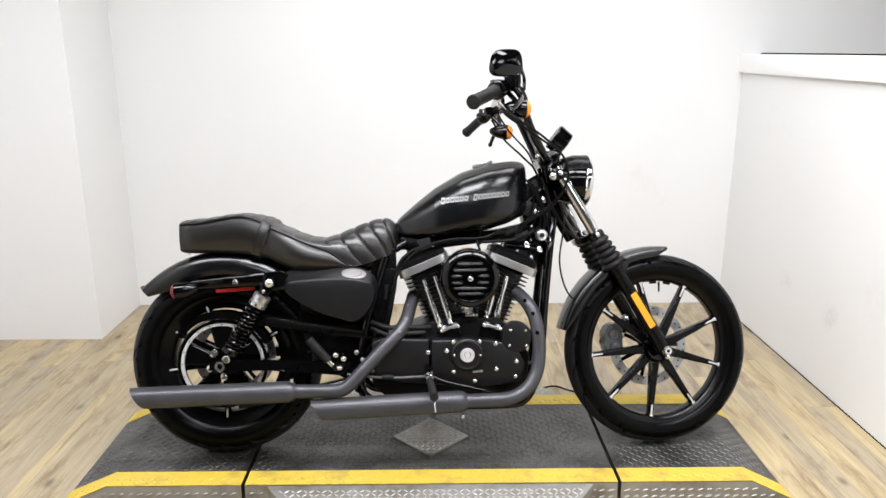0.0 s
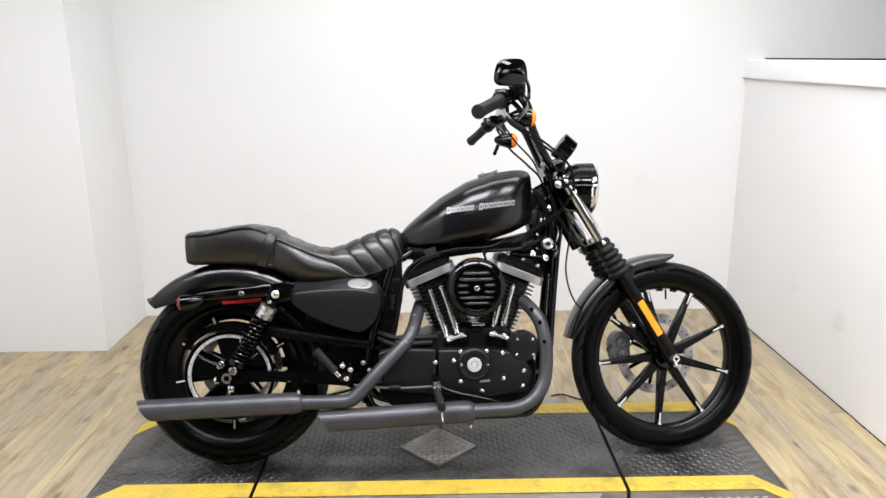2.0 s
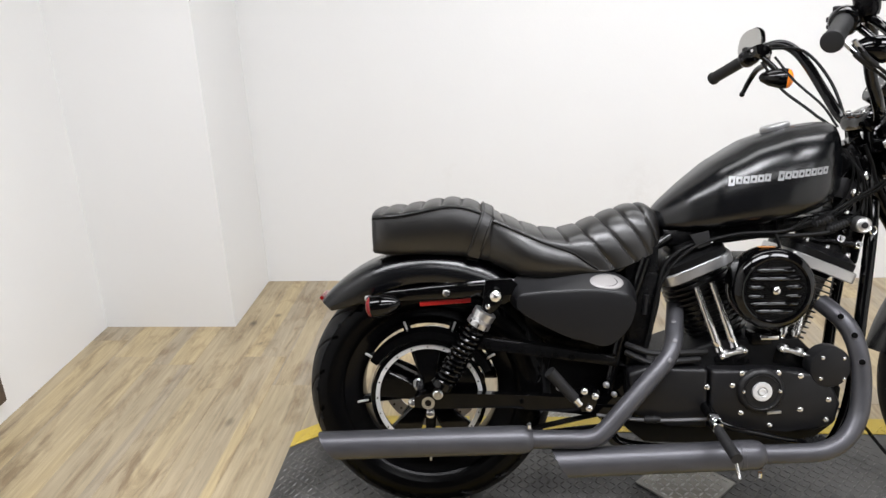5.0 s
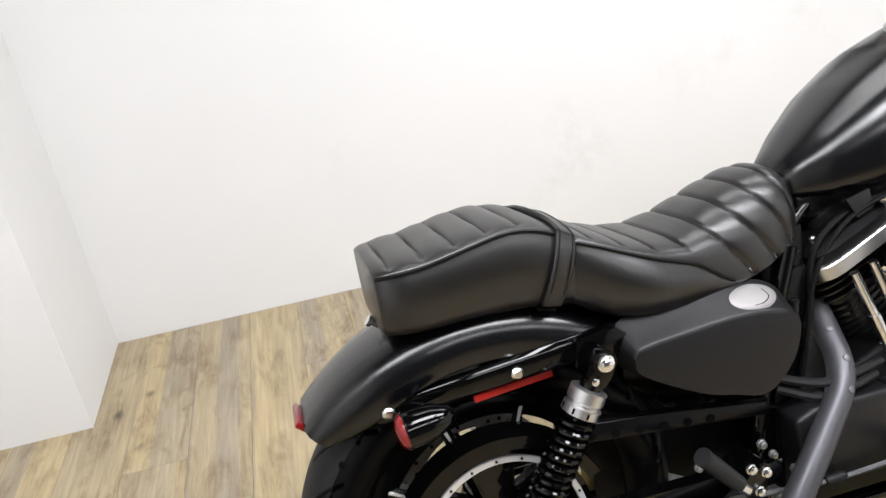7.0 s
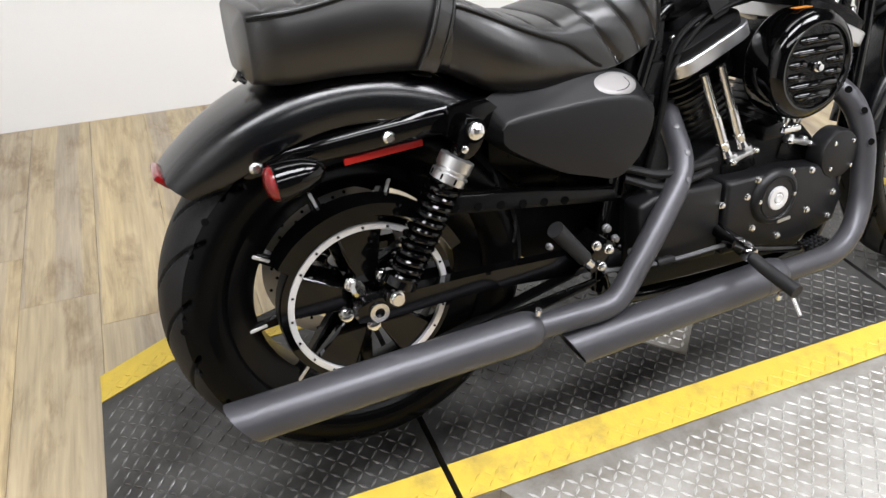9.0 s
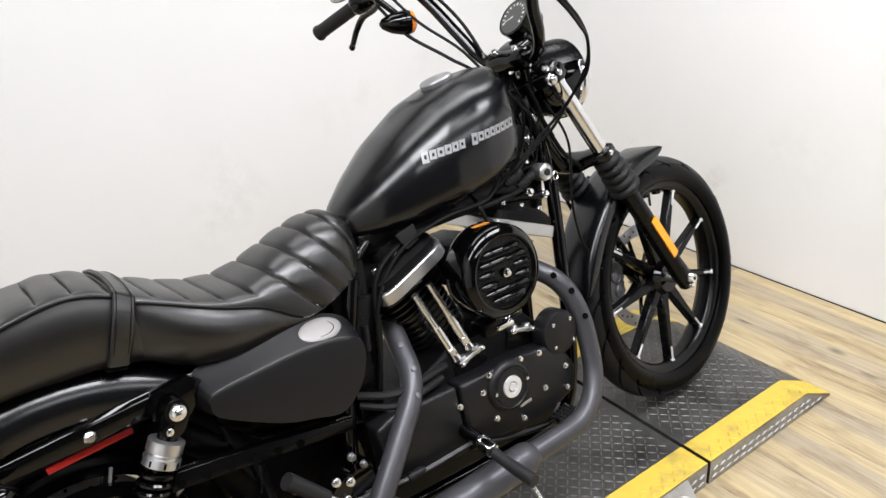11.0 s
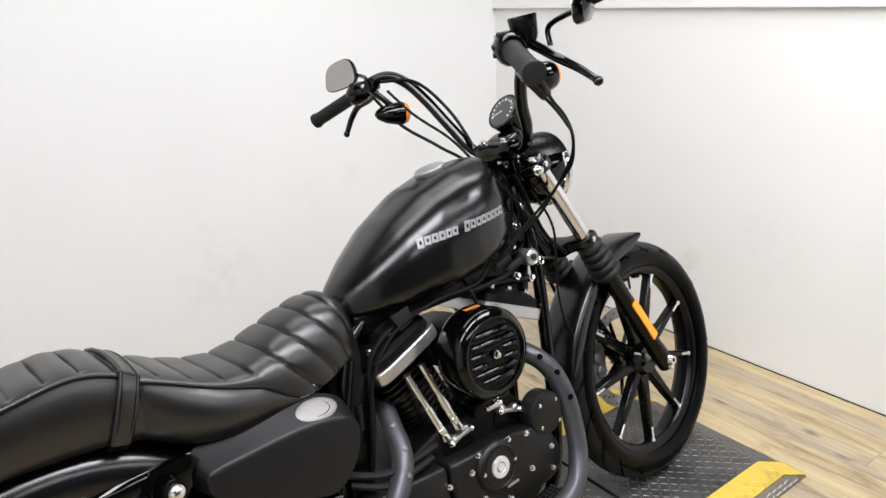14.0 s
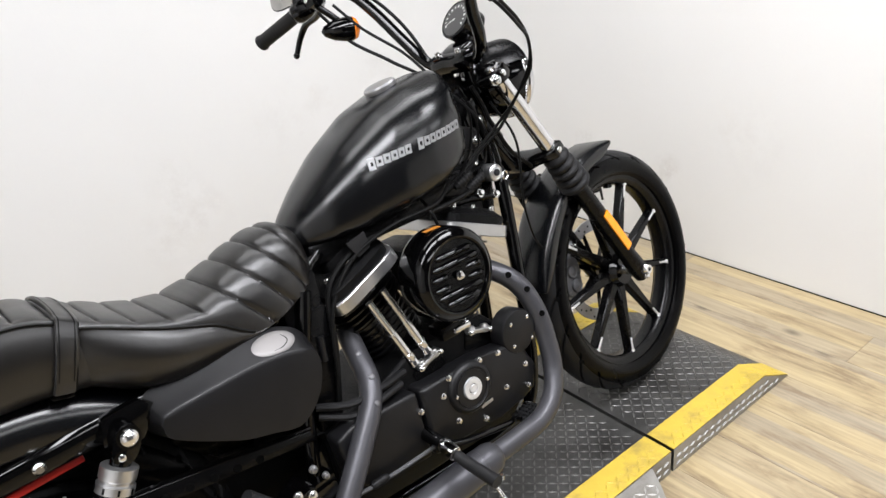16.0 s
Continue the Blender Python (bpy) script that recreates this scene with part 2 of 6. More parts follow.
    nt.links.new(fine, b.inputs["Height"])
    nt.links.new(b.outputs[0], p.inputs["Normal"])
    return m


OAK = wood_mat()


# ---- shape helpers ----
def part(name, bm, material, parent=None, label="", angle=38):
    me = bpy.data.meshes.new(name)
    bmesh.ops.recalc_face_normals(bm, faces=bm.faces)
    bm.to_mesh(me)
    bm.free()
    me.materials.append(material)
    me.polygons.foreach_set("use_smooth", [True] * len(me.polygons))
    me.set_sharp_from_angle(angle=radians(angle))
    ob = new(name, me)
    ob.parent = parent
    if label:
        tagged(ob, label)
    return ob


def V(*a):
    return Vector(a)


def g_ring_faces(bm, a, b):
    n = len(a)
    for i in range(n):
        bm.faces.new((a[i], a[(i + 1) % n], b[(i + 1) % n], b[i]))


def g_loft(rings, caps=True, bm=None):
    bm = bm or bmesh.new()
    vs = [[bm.verts.new(p) for p in r] for r in rings]
    for a, b in zip(vs, vs[1:]):
        g_ring_faces(bm, a, b)
    if caps:
        bm.faces.new(vs[0][::-1])
        bm.faces.new(vs[-1])
    return bm


def smooth_path(pts, per=7):
    pts = [Vector(p) for p in pts]
    ext = [2 * pts[0] - pts[1]] + pts + [2 * pts[-1] - pts[-2]]
    out = []
    for i in range(1, len(ext) - 2):
        p0, p1, p2, p3 = ext[i - 1 : i + 3]
        for k in range(per):
            t = k / per
            out.append(0.5 * (2 * p1 + (p2 - p0) * t + (2 * p0 - 5 * p1 + 4 * p2 - p3) * t * t + (3 * p1 - p0 - 3 * p2 + p3) * t**3))
    return out + [pts[-1]]


def g_tube(pts, r, n=10, curve=True, bm=None, per=7):
    path = smooth_path(pts, per) if curve and len(pts) > 2 else [Vector(p) for p in pts]
    rad = r if callable(r) else (lambda s: r)
    rings, side = [], None
    for i, p in enumerate(path):
        d = (path[min(i + 1, len(path) - 1)] - path[max(i - 1, 0)]).normalized()
        if side is None:
            side = d.orthogonal().normalized()
        side = (side - d * side.dot(d)).normalized()
        up = d.cross(side)
        q = rad(i / (len(path) - 1))
        rings.append([p + q * (math.cos(a) * side + math.sin(a) * up) for a in (2 * math.pi * k / n for k in range(n))])
    return g_loft(rings, True, bm)


def g_lathe(profile, centre, axis, n=40, bm=None, closed=False, caps=True):
    """profile: (distance along the axis, radius)."""
    c, d = Vector(centre), Vector(axis).normalized()
    s = d.orthogonal().normalized()
    u = d.cross(s)
    rings = [[c + d * h + max(r, 1e-4) * (math.cos(a) * s + math.sin(a) * u) for a in (2 * math.pi * k / n for k in range(n))] for h, r in profile]
    if closed:
        rings.append(rings[0])
        bm = bm or bmesh.new()
        vs = [[bm.verts.new(p) for p in r] for r in rings[:-1]]
        for i in range(len(vs)):
            g_ring_faces(bm, vs[i], vs[(i + 1) % len(vs)])
        return bm
    return g_loft(rings, caps, bm)


def g_prism(poly, y0, y1, bevel=0.004, bm=None, seg=2):
    """A plate whose outline is given in x and z, from y0 to y1."""
    own = bmesh.new()
    a = [own.verts.new((x, y0, z)) for x, z in poly]
    b = [own.verts.new((x, y1, z)) for x, z in poly]
    own.faces.new(a)
    own.faces.new(b[::-1])
    for i in range(len(a)):
        j = (i + 1) % len(a)
        own.faces.new((a[j], a[i], b[i], b[j]))
    if bevel:
        bmesh.ops.bevel(own, geom=own.edges[:], offset=bevel, segments=seg, affect="EDGES", profile=0.6)
    return g_merge(bm, own)


def g_merge(bm, own):
    if bm is None:
        return own
    me = bpy.data.meshes.new("scratch")
    own.to_mesh(me)
    own.free()
    bm.from_mesh(me)
    bpy.data.meshes.remove(me)
    return bm


def g_box(c, size, bevel=0.004, bm=None, rot=(0, 0, 0), seg=2):
    own = bmesh.new()
    bmesh.ops.create_cube(own, size=1)
    bmesh.ops.scale(own, vec=size, verts=own.verts)
    if bevel:
        bmesh.ops.bevel(own, geom=own.edges[:], offset=bevel, segments=seg, affect="EDGES", profile=0.6)
    bmesh.ops.transform(own, matrix=pose(*c, *rot), verts=own.verts)
    return g_merge(bm, own)


def g_bolt(c, d=(0, -1, 0), r=0.007, h=0.006, bm=None):
    return g_lathe([(-0.004, r * 1.25), (0, r * 1.25), (0.0005, r), (h * 0.8, r), (h, r * 0.6)], c, d, 10, bm)


def lerp(x, table):
    for (x0, v0), (x1, v1) in zip(table, table[1:]):
        if x <= x1:
            k = max(0.0, (x - x0) / (x1 - x0))
            return v0 + (v1 - v0) * k
    return table[-1][1]


def soft(x, table):
    """As lerp, but rounded at the knots."""
    w = (table[-1][0] - table[0][0]) * 0.03
    return sum(lerp(x + k * w, table) for k in (-2, -1, 0, 1, 2)) / 5


# ---- the room ----
def slab(name, lo, hi, material, label, bevel=0.0):
    c, s = [(a + b) / 2 for a, b in zip(lo, hi)], [b - a for a, b in zip(lo, hi)]
    ob = part(name, g_box(c, s, bevel), material)
    return tagged(ob, label, "wall" if name.startswith("wall") else name, kind="structure")


XR, XL, YB, YF = 2.395, -1.57, 1.695, -4.3
floor = slab("floor", (XL - 0.2, YF - 0.2, -0.12), (5.2, YB + 0.3, -0.008), SEAM, "oak-look vinyl plank floor")
slab("ceiling", (XL - 0.2, YF - 0.2, CEIL), (5.2, YB + 0.3, CEIL + 0.1), CEILM, "plain dark grey painted ceiling")
slab("wall_back", (XL - 0.2, YB, -0.01), (5.0, YB + 0.15, CEIL), WALLB, "white painted back wall, scuffed faintly")
slab("wall_left", (XL - 0.15, YF, -0.01), (XL, YB, CEIL), WALL, "white painted side wall")
slab("wall_column", (XL, 1.172, -0.01), (-0.980, YB, CEIL), WALL, "white painted wall jog in the corner")
slab("wall_partition", (XR, YF, -0.01), (XR + 0.12, YB, 1.40), WALLP, "white half-height partition wall")
slab("wall_right", (5.0, YF, -0.01), (5.15, YB + 0.15, CEIL), WALL, "plain white wall beyond the partition")
slab("wall_front", (XL - 0.15, YF - 0.15, -0.01), (5.15, YF, CEIL), FARWALL, "plain dark grey wall at the far end")
slab("trim", (XR - 0.022, YF, 1.316), (XR + 0.142, YB, 1.412), TRIM, "white cap board on the partition", 0.003)
slab("trim", (XR + 0.09, YF, 1.4125), (XR + 0.141, YB, 1.4185), DARK, "thin dark strip along the cap board")
slab("baseboard", (XR - 0.004, YF, 0.0), (XR, YB, 0.003), DARK, "thin dark joint where wall meets floor")


# ---- turntable stand ----
H, Y0, Y1 = 0.072, -0.265, 0.36
XA, XB, XC, XD, XE, XF = -0.5, -0.345, 0.092, 1.315, 1.75, 1.89
stand = tagged(new("turntable_stand"), "low steel display turntable with dark tread plate ramps", "display stand")


def tread(x0, x1, y0, y1, ztop, pitch=0.040, size=(0.0128, 0.0036, 0.0018), keep=None, bm=None):
    """Raised lozenges in two directions."""
    bm = bm or bmesh.new()
    nx, ny = int((x1 - x0) / pitch), int((y1 - y0) / pitch)
    for i in range(nx):
        for j in range(ny):
            for k in (0, 1):
                x, y = x0 + (i + 0.25 + 0.5 * k) * pitch, y0 + (j + 0.25 + 0.5 * ((k + 0) % 2)) * pitch
                for q in (0, 1):
                    xx, yy = (x, y) if q == 0 else (x + pitch * 0.5, y)
                    ang = radians(45 if q == 0 else -45)
                    if xx > x1 - 0.008 or (keep and not keep(xx, yy)):
                        continue
                    ca, sa = math.cos(ang), math.sin(ang)
                    z = ztop(xx)
                    pts = []
                    for u, v, w in ((-1, 0, 0), (0, -1, 0), (1, 0, 0), (0, 1, 0), (-0.5, 0, 1), (0.5, 0, 1)):
                        a, b = u * size[0], v * size[1]
                        px, py = xx + a * ca - b * sa, yy + a * sa + b * ca
                        pts.append(bm.verts.new((px, py, ztop(px) + (size[2] if w else -0.0003))))
                    p = pts
                    for f in ((0, 1, 4), (1, 5, 4), (1, 2, 5), (2, 3, 5), (3, 4, 5), (3, 0, 4)):
                        bm.faces.new([p[n] for n in f])
    return bm


def zed(x):
    if x < XB:
        return 0.004 + (H - 0.004) * max(0, (x - XA) / (XB - XA))
    if x > XE:
        return 0.004 + (H - 0.004) * max(0, (XF - x) / (XF - XE))
    return H


def section(x0, x1, name):
    """One length of the stand: dark tread between two yellow edges, bare tread plate on the sides."""
    xs = sorted({x0, x1, *[v for v in (XB, XE) if x0 < v < x1]})
    body = bmesh.new()
    rows = [[body.verts.new((x, y, z)) for y, z in ((Y0, 0.0), (Y0, zed(x)), (Y1, zed(x)), (Y1, 0.0))] for x in xs]
    for a, b in zip(rows, rows[1:]):
        g_ring_faces(body, a, b)
    body.faces.new(rows[0])
    body.faces.new(rows[-1][::-1])
    base = part(name, body, TREADM, stand, "dark diamond tread plate deck")
    for edge, (ya, yb) in (("near", (Y0, Y0 + 0.081)), ("far", (Y1 - 0.081, Y1))):
        bm = bmesh.new()
        rows = [[bm.verts.new((x, y, zed(x) + dz)) for y, dz in ((ya, -0.006), (ya, 0.0022), (yb, 0.0022), (yb, -0.006))] for x in xs]
        for a, b in zip(rows, rows[1:]):
            g_ring_faces(bm, a, b)
        bm.faces.new(rows[0])
        bm.faces.new(rows[-1][::-1])
        part("yellow_edge", bm, YELLOW, base, "yellow painted safety edge")
        tagged(part("yellow_relief", tread(x0 + 0.01, x1 - 0.01, ya + 0.004, yb - 0.002, lambda x: zed(x) + 0.0022), YELLOW, base), kind="stuff")
    tagged(part("tread_relief", tread(x0 + 0.01, x1 - 0.005, Y0 + 0.085, Y1 - 0.085, zed), TREADW, base), kind="stuff")
    side = g_loft([[(x, Y0 - 0.0012, 0.0008), (x, Y0 - 0.0012, max(0.002, zed(x) - 0.002)), (x, Y0 + 0.004, max(0.002, zed(x) - 0.002)), (x, Y0 + 0.004, 0.0008)] for x in xs])
    part("side_plate", side, TREADA, base, "bare aluminium tread plate side")
    loz = bmesh.new()
    k = 0
    x = x0 + 0.02
    while x < x1 - 0.015:
        for z in (0.02, 0.044):
            if z < zed(x) - 0.012:
                g_loft([[(x - 0.011, Y0 - 0.0015, z - 0.004), (x + 0.002, Y0 - 0.0015, z - 0.003), (x + 0.011, Y0 - 0.0015, z + 0.004), (x - 0.002, Y0 - 0.0015, z + 0.003)],
                        [(x - 0.006, Y0 - 0.005, z - 0.002), (x + 0.001, Y0 - 0.005, z - 0.001), (x + 0.006, Y0 - 0.005, z + 0.002), (x - 0.001, Y0 - 0.005, z + 0.001)]], True, loz)
        x += 0.03
    if len(loz.verts):
        tagged(part("side_relief", loz, SIDEM, base), kind="stuff")
    return base


for a, b, nm in ((XA, XC - 0.006, "rear_ramp"), (XC + 0.006, XD - 0.006, "centre_deck"), (XD + 0.006, XF, "front_ramp")):
    section(a, b, nm)

# the round plate under the deck
DC, DR = (0.70, 0.047), 0.616
for sgn, nm in ((-1, "near_segment"), (1, "far_segment")):
    ye = Y0 - 0.0005 if sgn < 0 else Y1 + 0.0005
    half = math.sqrt(DR**2 - (ye - DC[1]) ** 2)
    a0 = math.acos(half / DR)
    ring = [(DC[0] + DR * math.cos(a), DC[1] + sgn * DR * math.sin(a)) for a in (a0 + (math.pi - 2 * a0) * k / 48 for k in range(49))]
    bm = g_loft([[(x, y, 0.0) for x, y in ring], [(x, y, H - 0.003) for x, y in ring]])
    seg = part(nm, bm, TREADA, stand, "bare aluminium tread plate turntable edge")
    lo, hi = (DC[1] - DR, ye) if sgn < 0 else (ye, DC[1] + DR)
    tagged(part("disc_relief", tread(DC[0] - half, DC[0] + half, lo, hi, lambda x: H - 0.003, keep=lambda x, y: math.hypot(x - DC[0], y - DC[1]) < DR - 0.012), TOPSA, seg), kind="stuff")

# square plate set cornerwise on the deck
bm = g_box((0.70, 0.031, H + 0.0035), (0.195, 0.195, 0.006), 0.0015, rot=(0, 0, 45))
pad = part("jacking_plate", bm, TREADA)
tagged(pad, "small square bare tread plate set cornerwise on the deck", "metal plate")
tagged(part("plate_relief", tread(0.56, 0.84, -0.11, 0.17, lambda x: H + 0.0065, keep=lambda x, y: abs(x - 0.70) + abs(y - 0.031) < 0.125), TOPSA, pad), kind="stuff")

# red-handled clamp at the turntable's rim
clamp = tagged(new("toggle_clamp"), "small toggle clamp with red plastic grip beside the turntable", "clamp")
cx, cy = 0.255, -0.43
part("bracket", g_box((cx + 0.035, cy + 0.008, 0.022), (0.05, 0.03, 0.044), 0.003), STEEL, clamp)
part("arm", g_tube([(cx + 0.03, cy, 0.03), (cx, cy + 0.003, 0.035), (cx - 0.02, cy + 0.01, 0.03)], 0.006), STEEL, clamp)
part("grip", g_tube([(cx - 0.01, cy + 0.006, 0.033), (cx - 0.045, cy + 0.03, 0.026), (cx - 0.075, cy + 0.05, 0.02)], lambda s: 0.013 - 0.003 * abs(s - 0.4)), REDGRIP, clamp)
part("base_foot", g_box((cx + 0.03, cy + 0.008, 0.003), (0.08, 0.045, 0.006), 0.001), STEEL, clamp)

# thin cord lying on the floor behind the turntable
cord = part("power_cord", g_tube([(1.12, 0.50, 0.0035), (1.165, 0.555, 0.0035), (1.205, 0.578, 0.0035), (1.250, 0.588, 0.0035), (1.294, 0.553, 0.0035), (1.330, 0.532, 0.0035), (1.375, 0.530, 0.0035)], 0.0032, 8), RUBBER)
tagged(cord, "thin black cord lying on the floor behind the turntable", "cord")

# framed mesh panel on the left wall
panel = tagged(new("framed_mesh_panel"), "dark wooden framed wire mesh panel hung low on the wall", "wall decor")
fx, y0p, y1p, z0p, z1p, wd = XL + 0.02, -0.55, 0.415, 0.09, 1.35, 0.065
for nm, c, s in (("bottom_rail", (fx, (y0p + y1p) / 2, z0p + wd / 2), (0.036, y1p - y0p, wd)), ("top_rail", (fx, (y0p + y1p) / 2, z1p - wd / 2), (0.036, y1p - y0p, wd)),
                 ("stile", (fx, y1p - wd / 2, (z0p + z1p) / 2), (0.034, wd, z1p - z0p - 2 * wd)), ("stile", (fx, y0p + wd / 2, (z0p + z1p) / 2), (0.034, wd, z1p - z0p - 2 * wd))):
    part(nm, g_box(c, s, 0.004), DARKWOOD, panel)
bm = bmesh.new()
ya, yb, za, zb = y0p + wd - 0.01, y1p - wd + 0.01, z0p + wd - 0.01, z1p - wd + 0.01
for sg in (1, -1):
    c = -2.0
    while c < 3.0:
        z_a, z_b = c + sg * 0.55 * ya, c + sg * 0.55 * yb
        pts = []
        for y in (ya, yb):
            z = c + sg * 0.55 * y
            if z < za:
                y, z = (za - c) / (sg * 0.55), za
            elif z > zb:
                y, z = (zb - c) / (sg * 0.55), zb
            pts.append((fx - 0.004, y, z))
        if ya - 0.001 <= pts[0][1] <= yb + 0.001 and ya - 0.001 <= pts[1][1] <= yb + 0.001 and abs(pts[0][1] - pts[1][1]) > 0.01:
            g_tube(pts, 0.0022, 4, False, bm)
        c += 0.024
part("wire_mesh", bm, LATTICE, panel, "diamond-pattern grey wire mesh")

# ceiling fixtures
for lx, ly, _ in LAMPS:
    fix = tagged(new("ceiling_light"), "white rectangular ceiling light fixture", "ceiling light", "ceiling lights")
    part("housing", g_box((lx, ly, CEIL - 0.04), (1.26, 0.64, 0.078), 0.01), FIXTURE, fix)
    part("diffuser", g_box((lx, ly, CEIL - 0.0795), (1.21, 0.59, 0.004), 0.0), DIFFUSER, fix)


# ---- the motorcycle: x ahead, y to its left, z up from its tyres' contact ----
bike = tagged(new("motorcycle"), "satin black cruiser motorcycle leaning on its side stand on the turntable", "motorcycle")
bike.matrix_world = Matrix.Translation((0, -0.043, H)) @ pose(0, 0, 0, 0, 0, 1.8) @ pose(0, 0, 0, -12.0, 0, 0)


def g_tyre(c, R, w, rim_r, count, n=760):
    hb = (R - rim_r) / 1.64
    angs = [radians(-130 + 260 * k / 84) for k in range(85)]
    bm = bmesh.new()
    rings = []
    for i in range(n):
        th = 2 * math.pi * i / n
        ring = []
        for a in angs:
            r, y = R - hb + hb * math.cos(a), w / 2 * math.sin(a)
            aa = abs(a)
            # long sweeping grooves, mirrored about the middle, and short cuts on the shoulder
            sw = th * count / (2 * math.pi)
            u = (sw + 1.25 * aa - 0.25 * aa * aa + (0.5 if a > 0 else 0)) % 1
            v = (sw - 0.9 * aa + (0.35 if a > 0 else 0.85)) % 1
            cut = 0.0
            if 0.12 < aa < 1.30:
                cut = max(0.0, 1 - ((u - 0.5) / 0.046) ** 2) * min(1.0, (aa - 0.12) / 0.06, (1.30 - aa) / 0.06)
            if abs(aa - 1.05) < 0.09:
                cut = max(cut, 1 - ((v - 0.5) / 0.055) ** 2 - ((aa - 1.05) / 0.09) ** 2)
            # fine ridge lines on the sidewall
            if aa > 1.42:
                r += 0.0004 * math.cos(aa * 70) * math.cos(a)
                y += 0.0004 * math.cos(aa * 70) * math.sin(a)
            r -= 0.007 * cut * math.cos(a)
            y -= 0.007 * cut * math.sin(a)
            ring.append(bm.verts.new((c[0] + r * math.cos(th), c[1] + y, c[2] + r * math.sin(th))))
        rings.append(ring)
    for i in range(n):
        p, q = rings[i], rings[(i + 1) % n]
        for k in range(len(p) - 1):
            bm.faces.new((p[k], p[k + 1], q[k + 1], q[k])).material_index = 1 if abs(angs[k] + angs[k + 1]) > 2.1 else 0
    return bm


def g_polar_plate(c, r0, r1, w0, w1, ang, y0, y1, bevel=0.003):
    ca, sa = math.cos(ang), math.sin(ang)
    poly = [(c[0] + r * ca - s * sa, c[2] + r * sa + s * ca) for r, s in ((r0, -w0), (r1, -w1), (r1, w1), (r0, w0))]
    return g_prism(poly, c[1] + y0, c[1] + y1, bevel, seg=1)


def wheel(name, c, R, w, rim_r, hw, count, start, tread_count, sy, lip, tip):
    inner = rim_r - lip
    rim = part(name, g_lathe([(-hw, rim_r + 0.008), (-hw + 0.004, rim_r + 0.010), (-hw + 0.010, rim_r - 0.004), (-hw * 0.5, inner + 0.006), (-0.012, inner), (0.012, inner), (hw * 0.5, inner + 0.006),
                              (hw - 0.010, rim_r - 0.004), (hw - 0.004, rim_r + 0.010), (hw, rim_r + 0.008), (hw - 0.004, rim_r - 0.010), (hw * 0.6, inner - 0.005), (0.014, inner - 0.007), (-0.014, inner - 0.007), (-hw * 0.6, inner - 0.005), (-hw + 0.004, rim_r - 0.010)],
                             c, (0, 1, 0), 96, closed=True), SEMI, bike, "black cast rim with machined spoke tips")
    tyre = part("tyre", g_tyre(c, R, w, rim_r, tread_count), RUBBER, rim, "black road tyre with slanted tread grooves")
    tyre.data.materials.append(TYREM)
    part("hub", g_lathe([(-hw, 0.022), (-hw, 0.040), (-hw * 0.5, 0.050), (0, 0.046), (hw * 0.5, 0.050), (hw, 0.040), (hw, 0.022)], c, (0, 1, 0), 40), GLOSS, rim)
    for k in range(count):
        a = radians(start - 360 * k / count)
        part("spoke", g_polar_plate(c, 0.04, tip - 0.004, 0.0165, 0.0075, a, sy, sy + 0.028, 0.004), POWDER, rim)
        bm = g_polar_plate(c, tip - 0.044, tip - 0.002, 0.0026, 0.0034, a, sy - 0.0035, sy + 0.0002, 0.001)
        g_merge(bm, g_polar_plate(c, tip - 0.008, tip + 0.001, 0.0058, 0.0066, a, sy - 0.0045, sy + 0.003, 0.001))
        part("spoke_tip", bm, MACH, rim, "bare machined spoke tip")
    # dark discs for the tread's round dimples, their shade put into the colour
    hb = (R - rim_r) / 1.64
    for k in range(10):
        a, q = radians(start + 0.1 + 36 * k), radians(59)
        e = V(math.cos(a), 0, math.sin(a))
        n = (e * math.cos(q) * w / 2 + V(0, -math.sin(q) * hb, 0)).normalized()
        p = V(*c) + e * (R - hb + hb * math.cos(q)) + V(0, -w / 2 * math.sin(q), 0)
        part("dimple_disc", g_lathe([(-0.002, 0.0062), (0.0006, 0.0060), (0.0007, 0.001)], p, n, 10), DARK, tyre)
    return rim


RW, FW = (0.0, 0.0, 0.325), (1.508, 0.0, 0.336)
rear = wheel("rear_wheel", RW, 0.325, 0.150, 0.226, 0.052, 9, 69, 18, -0.036, 0.040, 0.212)
front = wheel("front_wheel", FW, 0.334, 0.100, 0.262, 0.034, 9, 64, 20, -0.018, 0.016, 0.246)
for k, (c, y) in enumerate(((FW, 0.058), (RW, 0.075))):
    r1 = 0.146
    ring = [(c[0] + math.cos(a) * q, c[2] + math.sin(a) * q) for q in (r1,) for a in (2 * math.pi * i / 64 for i in range(64))]
    disc = part("brake_disc", g_lathe([(0.0, r1), (0.005, r1), (0.005, r1 - 0.034), (0.0, r1 - 0.034)], (c[0], y, c[2]), (0, 1, 0), 80, closed=True), DISCM, front if k == 0 else rear, "bare steel drilled brake disc")
    bm = bmesh.new()
    for i in range(40):
        a, q = 2 * math.pi * i / 40, r1 - 0.009 - 0.008 * (i % 3)
        g_lathe([(-0.0008, 0.0032), (0.0058, 0.0032)], (c[0] + q * math.cos(a), y, c[2] + q * math.sin(a)), (0, 1, 0), 8, bm)
    tagged(part("drill_hole", bm, DARK, disc), kind="stuff")
    for i in range(7):
        part("disc_arm", g_polar_plate((c[0], y, c[2]), 0.03, r1 - 0.03, 0.008, 0.006, 2 * math.pi * i / 7, 0.0, 0.005, 0.001), GLOSS, disc)

